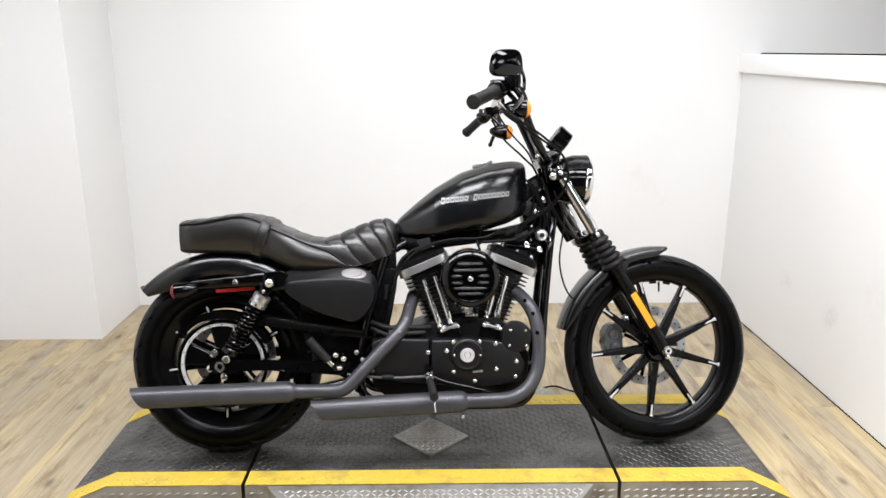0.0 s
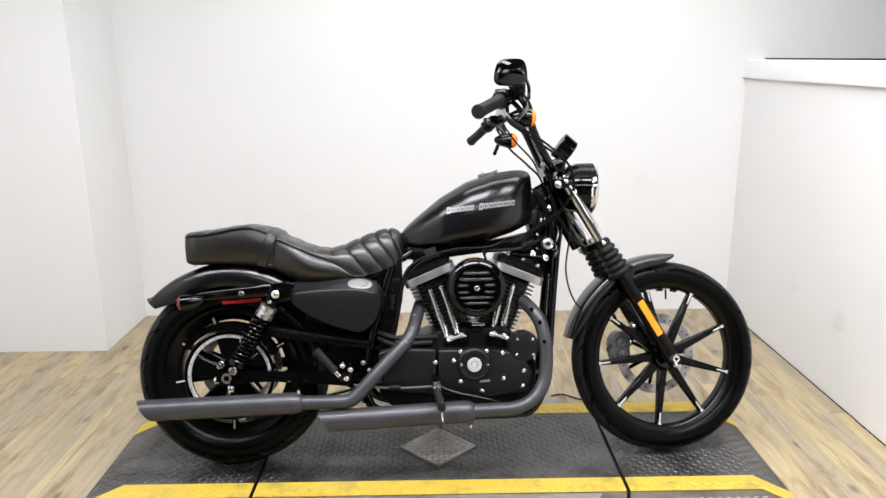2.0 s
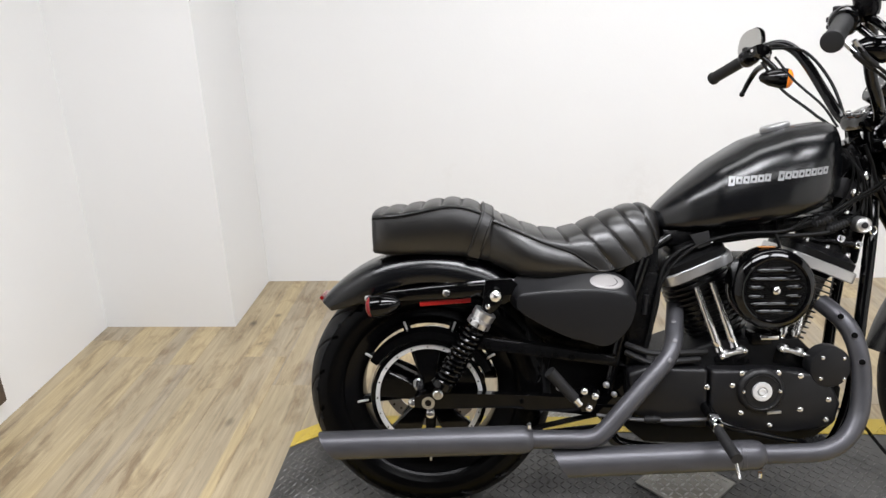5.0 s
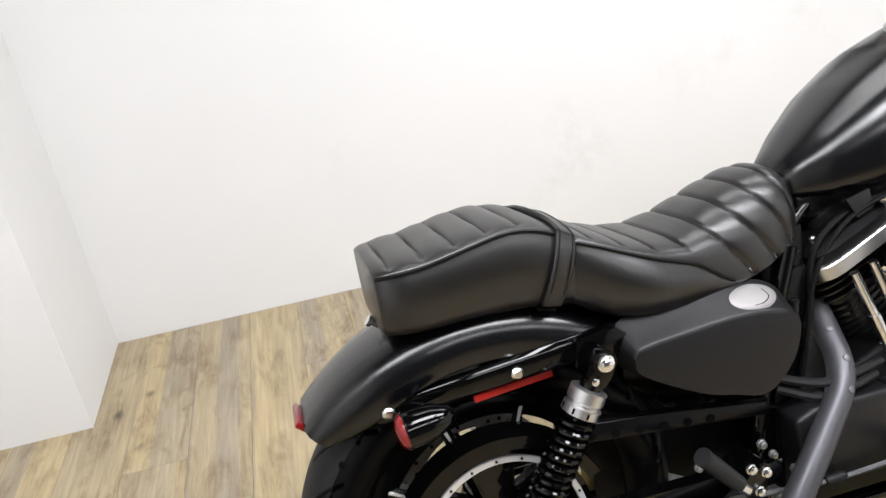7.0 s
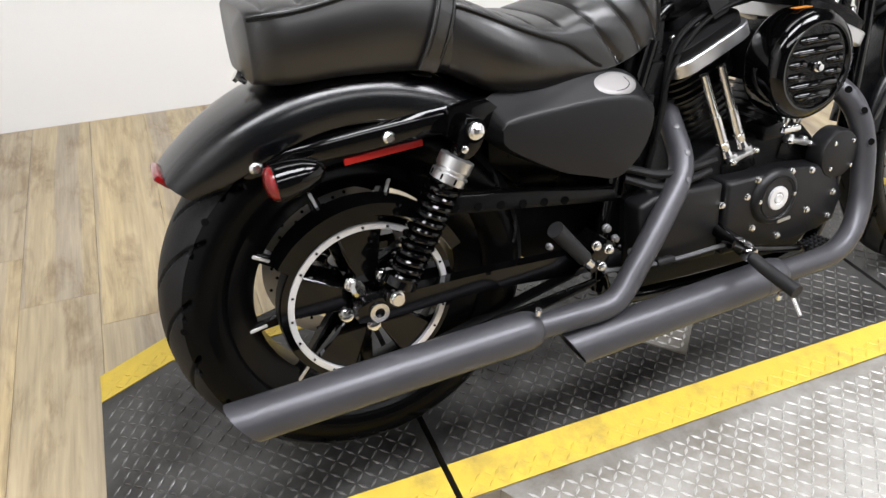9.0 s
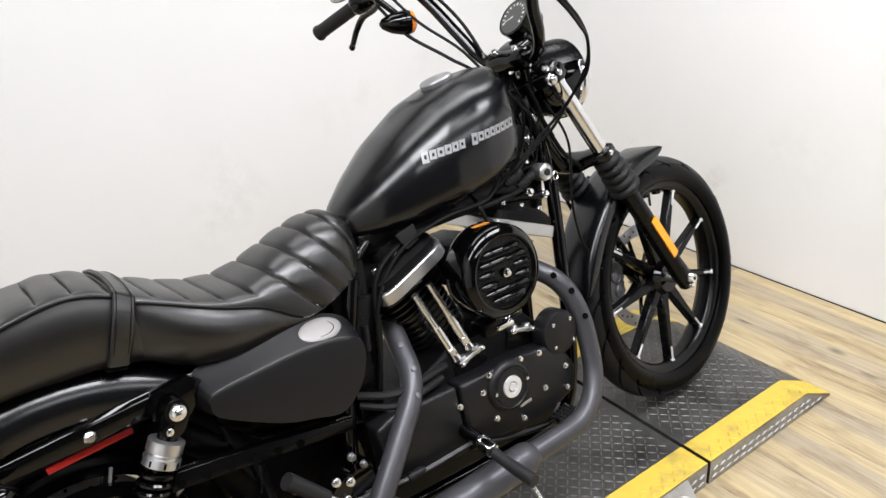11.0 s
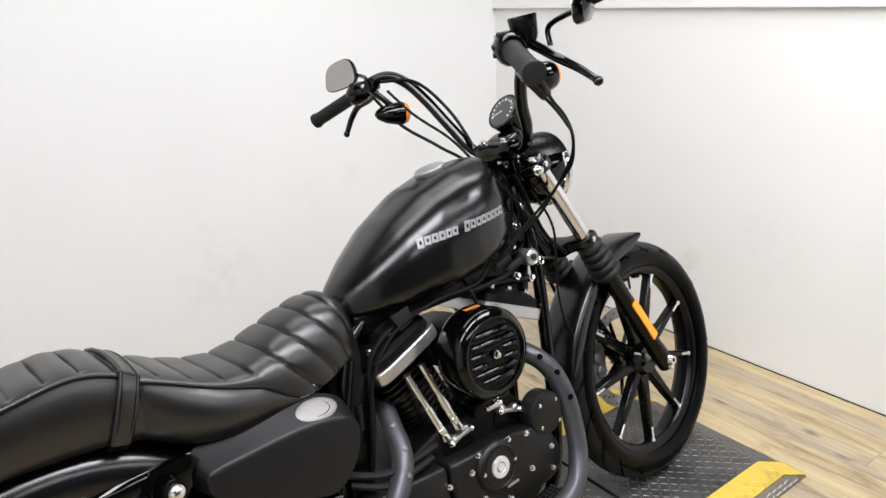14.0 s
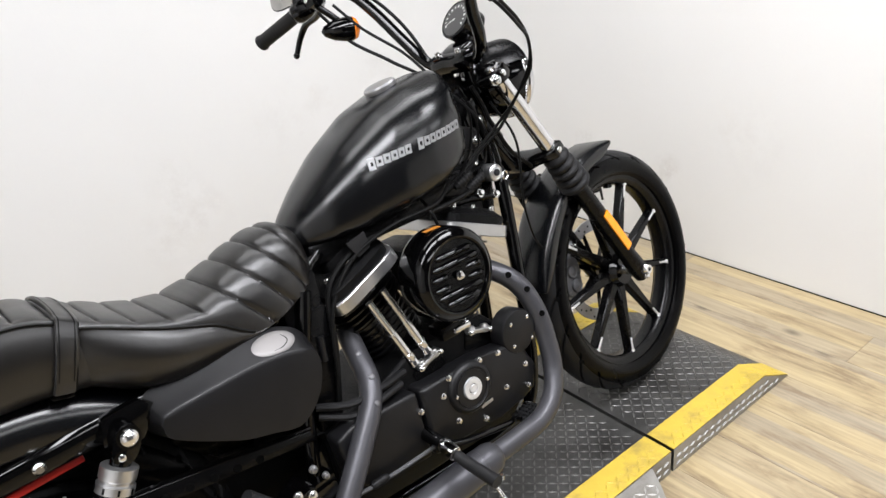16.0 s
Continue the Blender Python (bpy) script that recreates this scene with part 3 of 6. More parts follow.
# rear drive pulley, on the right
part("drive_pulley", g_lathe([(-0.092, 0.150), (-0.092, 0.134), (-0.062, 0.134), (-0.062, 0.150)], RW, (0, 1, 0), 90, closed=True), GLOSS, rear, "black toothed belt pulley")
part("pulley_ring", g_lathe([(-0.0955, 0.139), (-0.0965, 0.138), (-0.0965, 0.1295), (-0.0955, 0.1285), (-0.088, 0.1285), (-0.088, 0.139)], RW, (0, 1, 0), 90, closed=True), MACH, rear, "bare machined pulley ring with small holes")
bm = bmesh.new()
for i in range(20):
    a = 2 * math.pi * i / 20
    g_lathe([(0, 0.0022), (0.002, 0.0022)], (0.134 * math.cos(a), -0.098, RW[2] + 0.134 * math.sin(a)), (0, 1, 0), 8, bm)
tagged(part("ring_hole", bm, DARK, rear), kind="stuff")
for i in range(5):
    part("pulley_spoke", g_polar_plate(RW, 0.03, 0.134, 0.019, 0.040, radians(20 + 72 * i), -0.088, -0.070, 0.004), GLOSS, rear)
for i in range(5):
    a = radians(56 + 72 * i)
    part("pulley_bolt", g_bolt((0.046 * math.cos(a), -0.090, RW[2] + 0.046 * math.sin(a)), (0, -1, 0), 0.010, 0.010), STEEL, rear)
belt = bmesh.new()
pts = [(0.152 * math.cos(a), RW[2] + 0.152 * math.sin(a)) for a in (radians(80 + 200 * i / 24) for i in range(25))] + [(0.52, 0.285), (0.575, 0.32), (0.56, 0.385), (0.5, 0.40)]
rings = [[(x, -0.09, z), (x, -0.064, z), (x * 1.0, -0.064, z + 0.004), (x, -0.09, z + 0.004)] for x, z in pts + pts[:1]]
part("drive_belt", g_loft(rings, True), RUBBER, bike, "black toothed drive belt")
part("belt_sprocket", g_lathe([(-0.09, 0.045), (-0.06, 0.045)], (0.52, 0, 0.345), (0, 1, 0), 30), GLOSS, bike)

# axles
part("rear_axle", g_lathe([(0, 0.011), (0.28, 0.011)], (0, -0.128, RW[2]), (0, 1, 0), 16), STEEL, bike)
part("rear_axle_nut", g_lathe([(0.012, 0.0085), (0.0, 0.0085), (0.0, 0.0165), (0.013, 0.018), (0.015, 0.022), (0.018, 0.022)], (0, -0.140, RW[2]), (0, 1, 0), 24), STEEL, bike, "bright steel hollow axle nut")
part("axle_bore", g_lathe([(0.0115, 0.0085), (0.012, 0.0085), (0.012, 0.001)], (0, -0.140, RW[2]), (0, 1, 0), 16), DARK, bike)
part("axle_adjuster", g_tube([(-0.028, -0.112, 0.362), (-0.022, -0.118, 0.366)], 0.013, 8, False), STEEL, bike)
faxle = part("front_axle", g_lathe([(0, 0.006), (0, 0.012), (0.008, 0.015), (0.012, 0.016), (0.20, 0.012)], (1.508, -0.113, 0.338), (0, 1, 0), 20), STEEL, bike, "bright steel axle end")

part("front_axle_bore", g_lathe([(-0.0006, 0.0055), (0.004, 0.0055)], (1.508, -0.113, 0.338), (0, 1, 0), 14), DARK, faxle)

# swingarm and belt guards
for s in (-1, 1):
    part("swingarm", g_loft([[(x, s * y - 0.013, z + h), (x, s * y + 0.013, z + h), (x, s * y + 0.013, z - h), (x, s * y - 0.013, z - h)] for x, y, z, h in ((-0.035, 0.122, 0.326, 0.013), (0.0, 0.122, 0.328, 0.021), (0.2, 0.118, 0.325, 0.017), (0.40, 0.112, 0.306, 0.022), (0.49, 0.10, 0.30, 0.026))]), GLOSS, bike, "gloss black swingarm")
up = g_prism([(0.10, 0.482), (0.13, 0.488), (0.30, 0.462), (0.47, 0.430), (0.48, 0.405), (0.30, 0.432), (0.16, 0.452), (0.10, 0.455)], -0.112, -0.104, 0.002)
guard = part("belt_guard", up, SEMI, bike, "gloss black belt guard with a row of holes")
part("guard_lip", g_tube([(0.10, -0.105, 0.486), (0.14, -0.105, 0.488), (0.30, -0.105, 0.463), (0.475, -0.105, 0.430)], 0.004, 6), GLOSS, guard)
bm = bmesh.new()
for i in range(6):
    g_lathe([(0, 0.0075), (0.002, 0.0075)], (0.155 + 0.042 * i, -0.1135, 0.463 - 0.0064 * i), (0, 1, 0), 14, bm)
tagged(part("guard_hole", bm, DARK, guard), kind="stuff")
hoop = []
for i in range(22):
    a = radians(25 + 120 * i / 21)
    hoop.append([(r * math.cos(a), y, RW[2] + r * math.sin(a)) for r, y in ((0.158, -0.112), (0.178, -0.112), (0.180, -0.106), (0.180, -0.06), (0.177, -0.06), (0.176, -0.104), (0.158, -0.106))])
part("pulley_guard", g_loft(hoop), GLOSS, bike, "gloss black curved guard over the pulley")
part("lower_belt_guard", g_prism([(0.05, 0.17), (0.24, 0.20), (0.45, 0.235), (0.45, 0.25), (0.24, 0.228), (0.05, 0.20)], -0.10, -0.094, 0.002), POWDER, bike)

# shocks
for s in (-1, 1):
    top, bot = V(0.173, s * 0.150, 0.603), V(0.026, s * 0.138, 0.352)
    d = (bot - top).normalized()
    L = (bot - top).length
    shock = part("shock_absorber", g_lathe([(0.0, 0.012), (0.02, 0.014), (0.05, 0.017), (L - 0.03, 0.017), (L, 0.012)], top, d, 20), GLOSS, bike, "black coil shock absorber with bright collar")
    part("preload_collar", g_lathe([(0.046, 0.020), (0.048, 0.0285), (0.066, 0.0285), (0.069, 0.026), (0.073, 0.026), (0.075, 0.0295), (0.088, 0.0295), (0.09, 0.022)], top, d, 28), SILVER, shock, "bare aluminium preload collar")
    side = d.orthogonal().normalized()
    upv = d.cross(side)
    coil = [top + d * (0.09 + (L - 0.125) * k / 240) + 0.0250 * (math.cos(k * 2 * math.pi * 12 / 240) * side + math.sin(k * 2 * math.pi * 12 / 240) * upv) for k in range(241)]
    part("spring", g_tube(coil, 0.0051, 8, False), GLOSS, shock)
    for k in range(8):
        a = 2 * math.pi * k / 8
        rr = 0.0296 * (math.cos(a) * side + math.sin(a) * upv)
        part("collar_slot", g_tube([top + d * 0.077 + rr, top + d * 0.086 + rr], 0.0018, 6, False), DARK, shock)
    part("spring_seat", g_lathe([(L - 0.036, 0.018), (L - 0.034, 0.029), (L - 0.02, 0.030), (L - 0.012, 0.016)], top, d, 24), GLOSS, shock)
    part("eye", g_lathe([(-0.014, 0.008), (-0.014, 0.019), (0.014, 0.019), (0.014, 0.008)], top, (0, 1, 0), 22, closed=True), GLOSS, shock)
    part("eye_lower", g_lathe([(-0.014, 0.008), (-0.014, 0.017), (0.014, 0.017), (0.014, 0.008)], bot, (0, 1, 0), 22, closed=True), GLOSS, shock)
    part("mount_bolt", g_lathe([(0, 0.0135), (0.004, 0.0135), (0.005, 0.0105), (0.011, 0.0105), (0.014, 0.006)], top + V(0, s * 0.014, 0), (0, s, 0), 20), STEEL, shock, "domed chrome bolt")
    part("mount_bolt", g_bolt(tuple(top + d * 0.030 + V(-0.004, s * 0.012, 0)), (0, s, 0), 0.006, 0.006), STEEL, shock)
    oval = [(top.x + d.x * (0.014 + 0.034 * math.cos(q)) - d.z * 0.021 * math.sin(q), top.z + d.z * (0.014 + 0.034 * math.cos(q)) + d.x * 0.021 * math.sin(q)) for q in (2 * math.pi * k / 20 for k in range(20))]
    part("shock_yoke", g_prism(oval, top.y + s * 0.004, top.y + s * 0.013, 0.002), GLOSS, shock, "gloss black oval shock yoke", 30)
    part("mount_bolt", g_lathe([(0, 0.013), (0.004, 0.013), (0.005, 0.010), (0.012, 0.010)], bot + V(0, s * 0.014, 0), (0, s, 0), 12), STEEL, shock)

# rear fender with struts, lights
def g_fender(c, r, hw, a0, a1, drop, n=44, thick=0.004, taper=0.85, skew=0.0, end=0.5):
    def ring(a, k):
        w = hw * (1 - (1 - taper) * max(0, (k - 0.6) / 0.4) ** 2)
        out = []
        skirt = drop * (1 - end * max(0.0, (k - 0.80) / 0.20) ** 2 - end * max(0.0, (0.14 - k) / 0.14) ** 2)
        prof = [(-1.0, -skirt), (-1.0, -skirt * 0.55), (-0.93, -skirt * 0.26), (-0.78, -skirt * 0.10), (-0.45, -skirt * 0.02), (0, 0), (0.45, -skirt * 0.02), (0.78, -skirt * 0.10), (0.93, -skirt * 0.26), (1.0, -skirt * 0.55), (1.0, -skirt)]
        for off in (0, 1):
            seq = prof if off == 0 else prof[::-1]
            for y, dr in seq:
                q = r + dr - off * thick + skew * k
                yy = w * y * (1 - off * 0.03)
                out.append((c[0] + q * math.cos(a), yy, c[2] + q * math.sin(a)))
        return out
    return g_loft([ring(a0 + (a1 - a0) * k / n, k / n) for k in range(n + 1)])


rf = part("rear_fender", g_fender((0.0, 0, 0.322), 0.385, 0.105, radians(47), radians(136.5), 0.072, taper=0.80, skew=-0.008), DENIM, bike, "satin black bobbed rear fender", 50)
for s in (-1, 1):
    strut = part("fender_strut", g_loft([[(x, s * (lerp(x, [(-0.165, 0.086), (-0.10, 0.093), (0.02, 0.1035), (0.12, 0.1065)]) + dy), z + h * k) for dy, k in ((-0.006, 1.0), (0.001, 1.0), (0.0065, 0.62), (0.0072, 0.3), (0.0072, -0.62), (0.004, -1.0), (-0.006, -1.0))] for x, z, h in ((-0.165, 0.580, 0.008), (-0.155, 0.582, 0.013), (-0.10, 0.594, 0.015), (0.02, 0.604, 0.018), (0.12, 0.610, 0.020), (0.20, 0.614, 0.021), (0.265, 0.618, 0.018), (0.285, 0.619, 0.010))]), GLOSS, bike, "gloss black fender strut", 50)
    part("strut_bolt", g_lathe([(0, 0.010), (0.005, 0.010), (0.009, 0.006)], (0.052, s * 0.113, 0.602), (0, s, 0), 14), STEEL, strut)
    part("strut_bolt", g_lathe([(0, 0.010), (0.005, 0.010), (0.009, 0.006)], (-0.147, s * 0.094, 0.588), (0, s, 0), 14), STEEL, strut)
    part("side_reflector", g_box((0.048, s * 0.0960, 0.5755), (0.130, 0.007, 0.0115), 0.002, rot=(0, -3.5, 0)), REDREFL, strut, "long red side reflector")
    c = V(-0.094, s * 0.148, 0.582)
    sig = part("rear_turn_signal", g_lathe([(-0.040, 0.0265), (-0.038, 0.0285), (-0.02, 0.0285), (0.002, 0.026), (0.022, 0.019), (0.033, 0.010), (0.037, 0.002)], c, (1, 0, 0.12), 28), GLOSS, strut, "gloss black bullet turn signal")
    part("lens", g_lathe([(-0.054, 0.004), (-0.052, 0.016), (-0.047, 0.024), (-0.040, 0.0268), (-0.036, 0.0268)], c, (1, 0, 0.12), 26), REDLENS, strut, "dark red lens")
    part("signal_stalk", g_tube([c + V(0.0, -s * 0.02, 0.005), (-0.11, s * 0.092, 0.586)], 0.010, 10, False), GLOSS, strut)
part("tail_reflector", g_box((-0.2735, 0, 0.5745), (0.010, 0.080, 0.026), 0.003, rot=(0, -47, 0)), REDLENS, rf, "small red reflector at the fender tip")
part("seat_knob", g_lathe([(0, 0.005), (0.012, 0.005), (0.013, 0.009), (0.02, 0.009)], (-0.125, 0.0, 0.692), (-0.75, 0, 0.6), 14), STEEL, rf)


# seat: passenger pad and rider seat
def crease(x, x0, step, soft_in, sharp):
    """Rolls between stitched creases: 0 on the rolls, -1 in a crease."""
    d = abs(((x - x0) / step + 0.5) % 1 - 0.5) * step
    u = min(1.0, 2 * d / step)
    return -(soft_in * (1 - math.sqrt(1 - (1 - u) ** 2)) + (1 - soft_in) * math.exp(-((d / sharp) ** 2)))


class Seat:
    """Half section at x: a padded top from the middle to the piping, then a side panel down to the base."""

    def __init__(self, x0, x1, top, pipe, base, half, belly, step, px0, na=16, slant=0.0, full=None, depth=0.006, roll=0.60, rear=0.03, nose=0.03, rearw=0.8, nosew=0.7):
        self.x0, self.x1, self.top, self.pipe, self.base, self.half, self.belly = x0, x1, top, pipe, base, half, belly
        self.step, self.px0, self.slant, self.full, self.depth = step, px0, slant, full, depth
        self.rear, self.nose, self.rearw, self.nosew, self.na = rear, nose, rearw, nosew, na
        self.roll = roll

    def side(self, x, nb=12):
        na = self.na
        t, e, b, w, belly = (soft(x, q) for q in (self.top, self.pipe, self.base, self.half, self.belly))
        ra, fa = min(1.0, (x - self.x0 + 0.001) / self.rear), min(1.0, (self.x1 - x + 0.001) / self.nose)
        ra, fa = math.sqrt(max(0.0, 1 - (1 - ra) ** 2)), math.sqrt(max(0.0, 1 - (1 - fa) ** 2))
        k = (self.rearw + (1 - self.rearw) * ra) * (self.nosew + (1 - self.nosew) * fa)
        w *= k
        drop = 0.010 * (1 - ra) + 0.030 * (1 - fa)
        t, e = t - drop, e - 0.5 * drop
        e = max(e, b + 0.003)
        run = 0.0 if self.full is None else min(1.0, max(0.0, (x - self.full) / 0.03))
        out = []
        for i in range(na + 1):
            q = math.pi / 2 * i / na
            sy, sz = math.sin(q) ** 0.74, math.cos(q) ** 0.74
            y, z = w * sy, e + (t - e) * sz
            fade = max(run, min(1.0, max(0.0, (0.97 - sy) / 0.10)))
            c = self.depth * crease(x - self.slant * (t - z), self.px0, self.step, self.roll, 0.0028) * fade * min(1.0, ra * 1.2) * min(1.0, fa * 1.2)
            h = math.hypot(y, (z - e) + 0.05)
            out.append((x, y + c * y / h, z + c * ((z - e) + 0.05) / h))
        for i in range(1, nb + 1):
            q = i / nb
            out.append((x, w * (1 - 0.10 * q * q) + belly * k * math.sin(math.pi * min(1.0, q * 1.06)) ** 0.8 if q < 0.94 else w * 0.90 - 0.012 * (q - 0.94) / 0.06, e + (b - e) * q))
        return out

    def ring(self, x):
        h = self.side(x)
        return [(px, -y, z) for px, y, z in h] + [(px, y, z) for px, y, z in h[:0:-1]]

    def mesh(self, n):
        return g_loft([self.ring(self.x0 + (self.x1 - self.x0) * i / n) for i in range(n + 1)])

    def piping(self, xa, xb, parent, r=0.0033, n=60):
        for s in (-1, 1):
            pts = [self.side(xa + (xb - xa) * i / n)[self.na] for i in range(n + 1)]
            part("piping", g_tube([(x, s * (y + 0.0010), z + 0.0012) for x, y, z in pts], r, 6, False), PIPING, parent)


pad = Seat(-0.130, 0.188, [(-0.130, 0.814), (-0.06, 0.815), (0.0, 0.825), (0.056, 0.833), (0.10, 0.831), (0.14, 0.818), (0.188, 0.794)],
           [(-0.130, 0.794), (-0.06, 0.796), (0.0, 0.807), (0.056, 0.817), (0.096, 0.816), (0.14, 0.800), (0.188, 0.774)],
           [(-0.136, 0.704), (-0.08, 0.698), (0.0, 0.700), (0.1, 0.692), (0.188, 0.672)],
           [(-0.136, 0.122), (0.0, 0.126), (0.12, 0.120), (0.188, 0.112)], [(-0.136, 0.006), (0.0, 0.008), (0.10, 0.012), (0.188, 0.010)], 0.0495, -0.104, 24, depth=0.0135, roll=0.80, rear=0.050, nose=0.03, rearw=0.80)
seat = part("passenger_seat", pad.mesh(200), LEATHER, bike, "black vinyl pillion pad with rolled pleats")
pad.piping(-0.126, 0.165, seat)
rider = Seat(0.152, 0.594, [(0.152, 0.806), (0.20, 0.787), (0.26, 0.758), (0.32, 0.744), (0.36, 0.746), (0.42, 0.771), (0.48, 0.796), (0.54, 0.813), (0.575, 0.809), (0.594, 0.795)],
             [(0.152, 0.786), (0.20, 0.768), (0.24, 0.749), (0.30, 0.722), (0.35, 0.705), (0.385, 0.690), (0.412, 0.660), (0.43, 0.648), (0.50, 0.662), (0.594, 0.70)],
             [(0.152, 0.688), (0.20, 0.655), (0.25, 0.634), (0.32, 0.625), (0.38, 0.630), (0.43, 0.642), (0.50, 0.658), (0.594, 0.696)],
             [(0.152, 0.116), (0.22, 0.128), (0.28, 0.130), (0.35, 0.124), (0.43, 0.119), (0.50, 0.110), (0.56, 0.094), (0.594, 0.080)],
             [(0.152, 0.006), (0.22, 0.016), (0.28, 0.022), (0.36, 0.014), (0.42, 0.002), (0.594, 0.0)], 0.049, 0.2445, 60, 0.60, 0.405, depth=0.0085, nose=0.045, nosew=0.55, rear=0.03, rearw=0.9)
rseat = part("rider_seat", rider.mesh(300), LEATHER, bike, "black vinyl solo seat with deep rolled pleats")
rider.piping(0.158, 0.428, rseat)
# the strap hugs the joint between the two
strap = []
for k in range(len(pad.side(0.14)) * 2 - 1):
    def skin(x, out, k=k):
        v = V(*pad.ring(x)[(k + 36) % 73])
        return v + (v - V(v.x, 0, 0.745)).normalized() * out
    dx = 0.34 * (skin(0.14, 0).z - 0.75)
    strap.append([skin(0.126 + dx, 0.0075), skin(0.128 + dx, 0.0100), skin(0.154 + dx, 0.0110), skin(0.157 + dx, 0.0085), skin(0.157 + dx, 0.001), skin(0.126 + dx, 0.001)])
part("seat_strap", g_loft(strap), LEATHER, bike, "black vinyl strap round the seat")
for dx in (0.131, 0.151):
    part("strap_stitch", g_tube([V(*r[1]).lerp(V(*r[2]), (dx - 0.128) / 0.026) + (V(*r[1]) - V(r[1][0], 0, 0.745)).normalized() * 0.0004 for r in strap[2:-2]], 0.0009, 5, False), PIPING, bike)

# tank
TT = [(0.576, 0.778), (0.595, 0.806), (0.648, 0.853), (0.722, 0.912), (0.811, 0.964), (0.90, 0.993), (0.985, 1.004), (1.016, 1.002), (1.028, 0.996)]
TB = [(0.576, 0.746), (0.64, 0.738), (0.72, 0.740), (0.81, 0.749), (0.90, 0.766), (0.97, 0.788), (1.010, 0.806), (1.028, 0.816)]
TWD = [(0.576, 0.030), (0.595, 0.055), (0.65, 0.094), (0.72, 0.126), (0.80, 0.146), (0.88, 0.152), (0.92, 0.148), (0.95, 0.140), (0.97, 0.131), (0.985, 0.121), (1.000, 0.106), (1.015, 0.086), (1.028, 0.060)]


def tank_ring(x, m=96):
    t, b, w = lerp(x, TT), lerp(x, TB), lerp(x, TWD)
    ring = []
    for k in range(m):
        a = 2 * math.pi * k / m
        ca, sa = math.cos(a), math.sin(a)
        zm = b + (t - b) * 0.40
        if sa >= 0:
            y = w * math.copysign(abs(ca) ** 0.77, ca)
            z = zm + (t - zm) * abs(sa) ** 0.85
        else:
            y = w * math.copysign(abs(ca) ** 0.50, ca)
            z = zm - (zm - b) * abs(sa) ** 0.55
        # shallow scallop under the top spine
        if sa > 0:
            dent = 0.034 * math.exp(-(((math.degrees(math.atan2(sa, abs(ca)))) - 60) / 11) ** 2) * min(1.0, w / 0.12)
            y, z = y * (1 - dent), zm + (z - zm) * (1 - dent * 0.55)
        ring.append((x, y, z))
    return ring


xs = [0.576 + (1.028 - 0.576) * k / 70 for k in range(71)]
raw = np.array([tank_ring(x) for x in xs])
for _ in range(2):
    raw[1:-1] = 0.25 * raw[:-2] + 0.5 * raw[1:-1] + 0.25 * raw[2:]
last = raw[-1]
mid = last.mean(axis=0)
front_rings = [mid + (last - mid) * k + np.array([dx, 0, 0]) for k, dx in ((0.97, 0.004), (0.90, 0.008), (0.70, 0.010))]
tb = g_loft([[tuple(p) for p in r] for r in [*raw, *front_rings]])
from mathutils.bvhtree import BVHTree
tb.normal_update()
tree = BVHTree.FromBMesh(tb)
tank = part("fuel_tank", tb, DENIM, bike, "satin black peanut fuel tank", 60)
cap = part("fuel_cap", g_lathe([(-0.01, 0.026), (0.004, 0.027), (0.0045, 0.035), (0.008, 0.0365), (0.015, 0.0362), (0.018, 0.033), (0.0195, 0.012), (0.0197, 0.001)], (0.893, 0, 0.982), (-0.24, 0, 0.97), 40), DISCM, tank, "brushed metal screw cap")
# silver lettering mark kept as plain bars
for s in (-1, 1):
    for k in range(15):
        if k == 6:
            continue
        u = k / 14
        x = 0.745 + 0.214 * u
        zmid, hh = 0.866 + 0.022 * u, 0.0112 if k in (0, 7) else 0.0088
        bar_bm, cols = bmesh.new(), []
        for dx in (-0.0066, 0.0066):
            for dz in (-hh, hh):
                p, nrm, _, _ = tree.ray_cast(V(x + dx + dz * 0.2, s * 0.5, zmid + dz), V(0, -s, 0))
                cols.append((p + V(0, s * 0.0012, 0)))
        a, b, c2, d2 = cols
        q = [bar_bm.verts.new(v) for v in (a, b, d2, c2)] + [bar_bm.verts.new(v - V(0, s * 0.002, 0)) for v in (a, b, d2, c2)]
        for f in ((0, 1, 2, 3), (7, 6, 5, 4), (0, 4, 5, 1), (1, 5, 6, 2), (2, 6, 7, 3), (3, 7, 4, 0)):
            bar_bm.faces.new([q[n] for n in f])
        bar = part("decal_bar", bar_bm, LOGO, tank)
        core, mid4 = bmesh.new(), (a + b + c2 + d2) / 4
        q = [core.verts.new(mid4 + (v - mid4) * 0.34 + V(0, s * 0.0005, 0)) for v in (a, b, d2, c2)] + [core.verts.new(mid4 + (v - mid4) * 0.34 - V(0, s * 0.001, 0)) for v in (a, b, d2, c2)]
        for f in ((0, 1, 2, 3), (7, 6, 5, 4), (0, 4, 5, 1), (1, 5, 6, 2), (2, 6, 7, 3), (3, 7, 4, 0)):
            core.faces.new([q[n] for n in f])
        part("decal_core", core, DENIM, bar)

# frame
def rod(name, pts, r, material=GLOSS, parent=bike, label="", n=12, curve=True):
    return part(name, g_tube(pts, r, n, curve), material, parent, label)


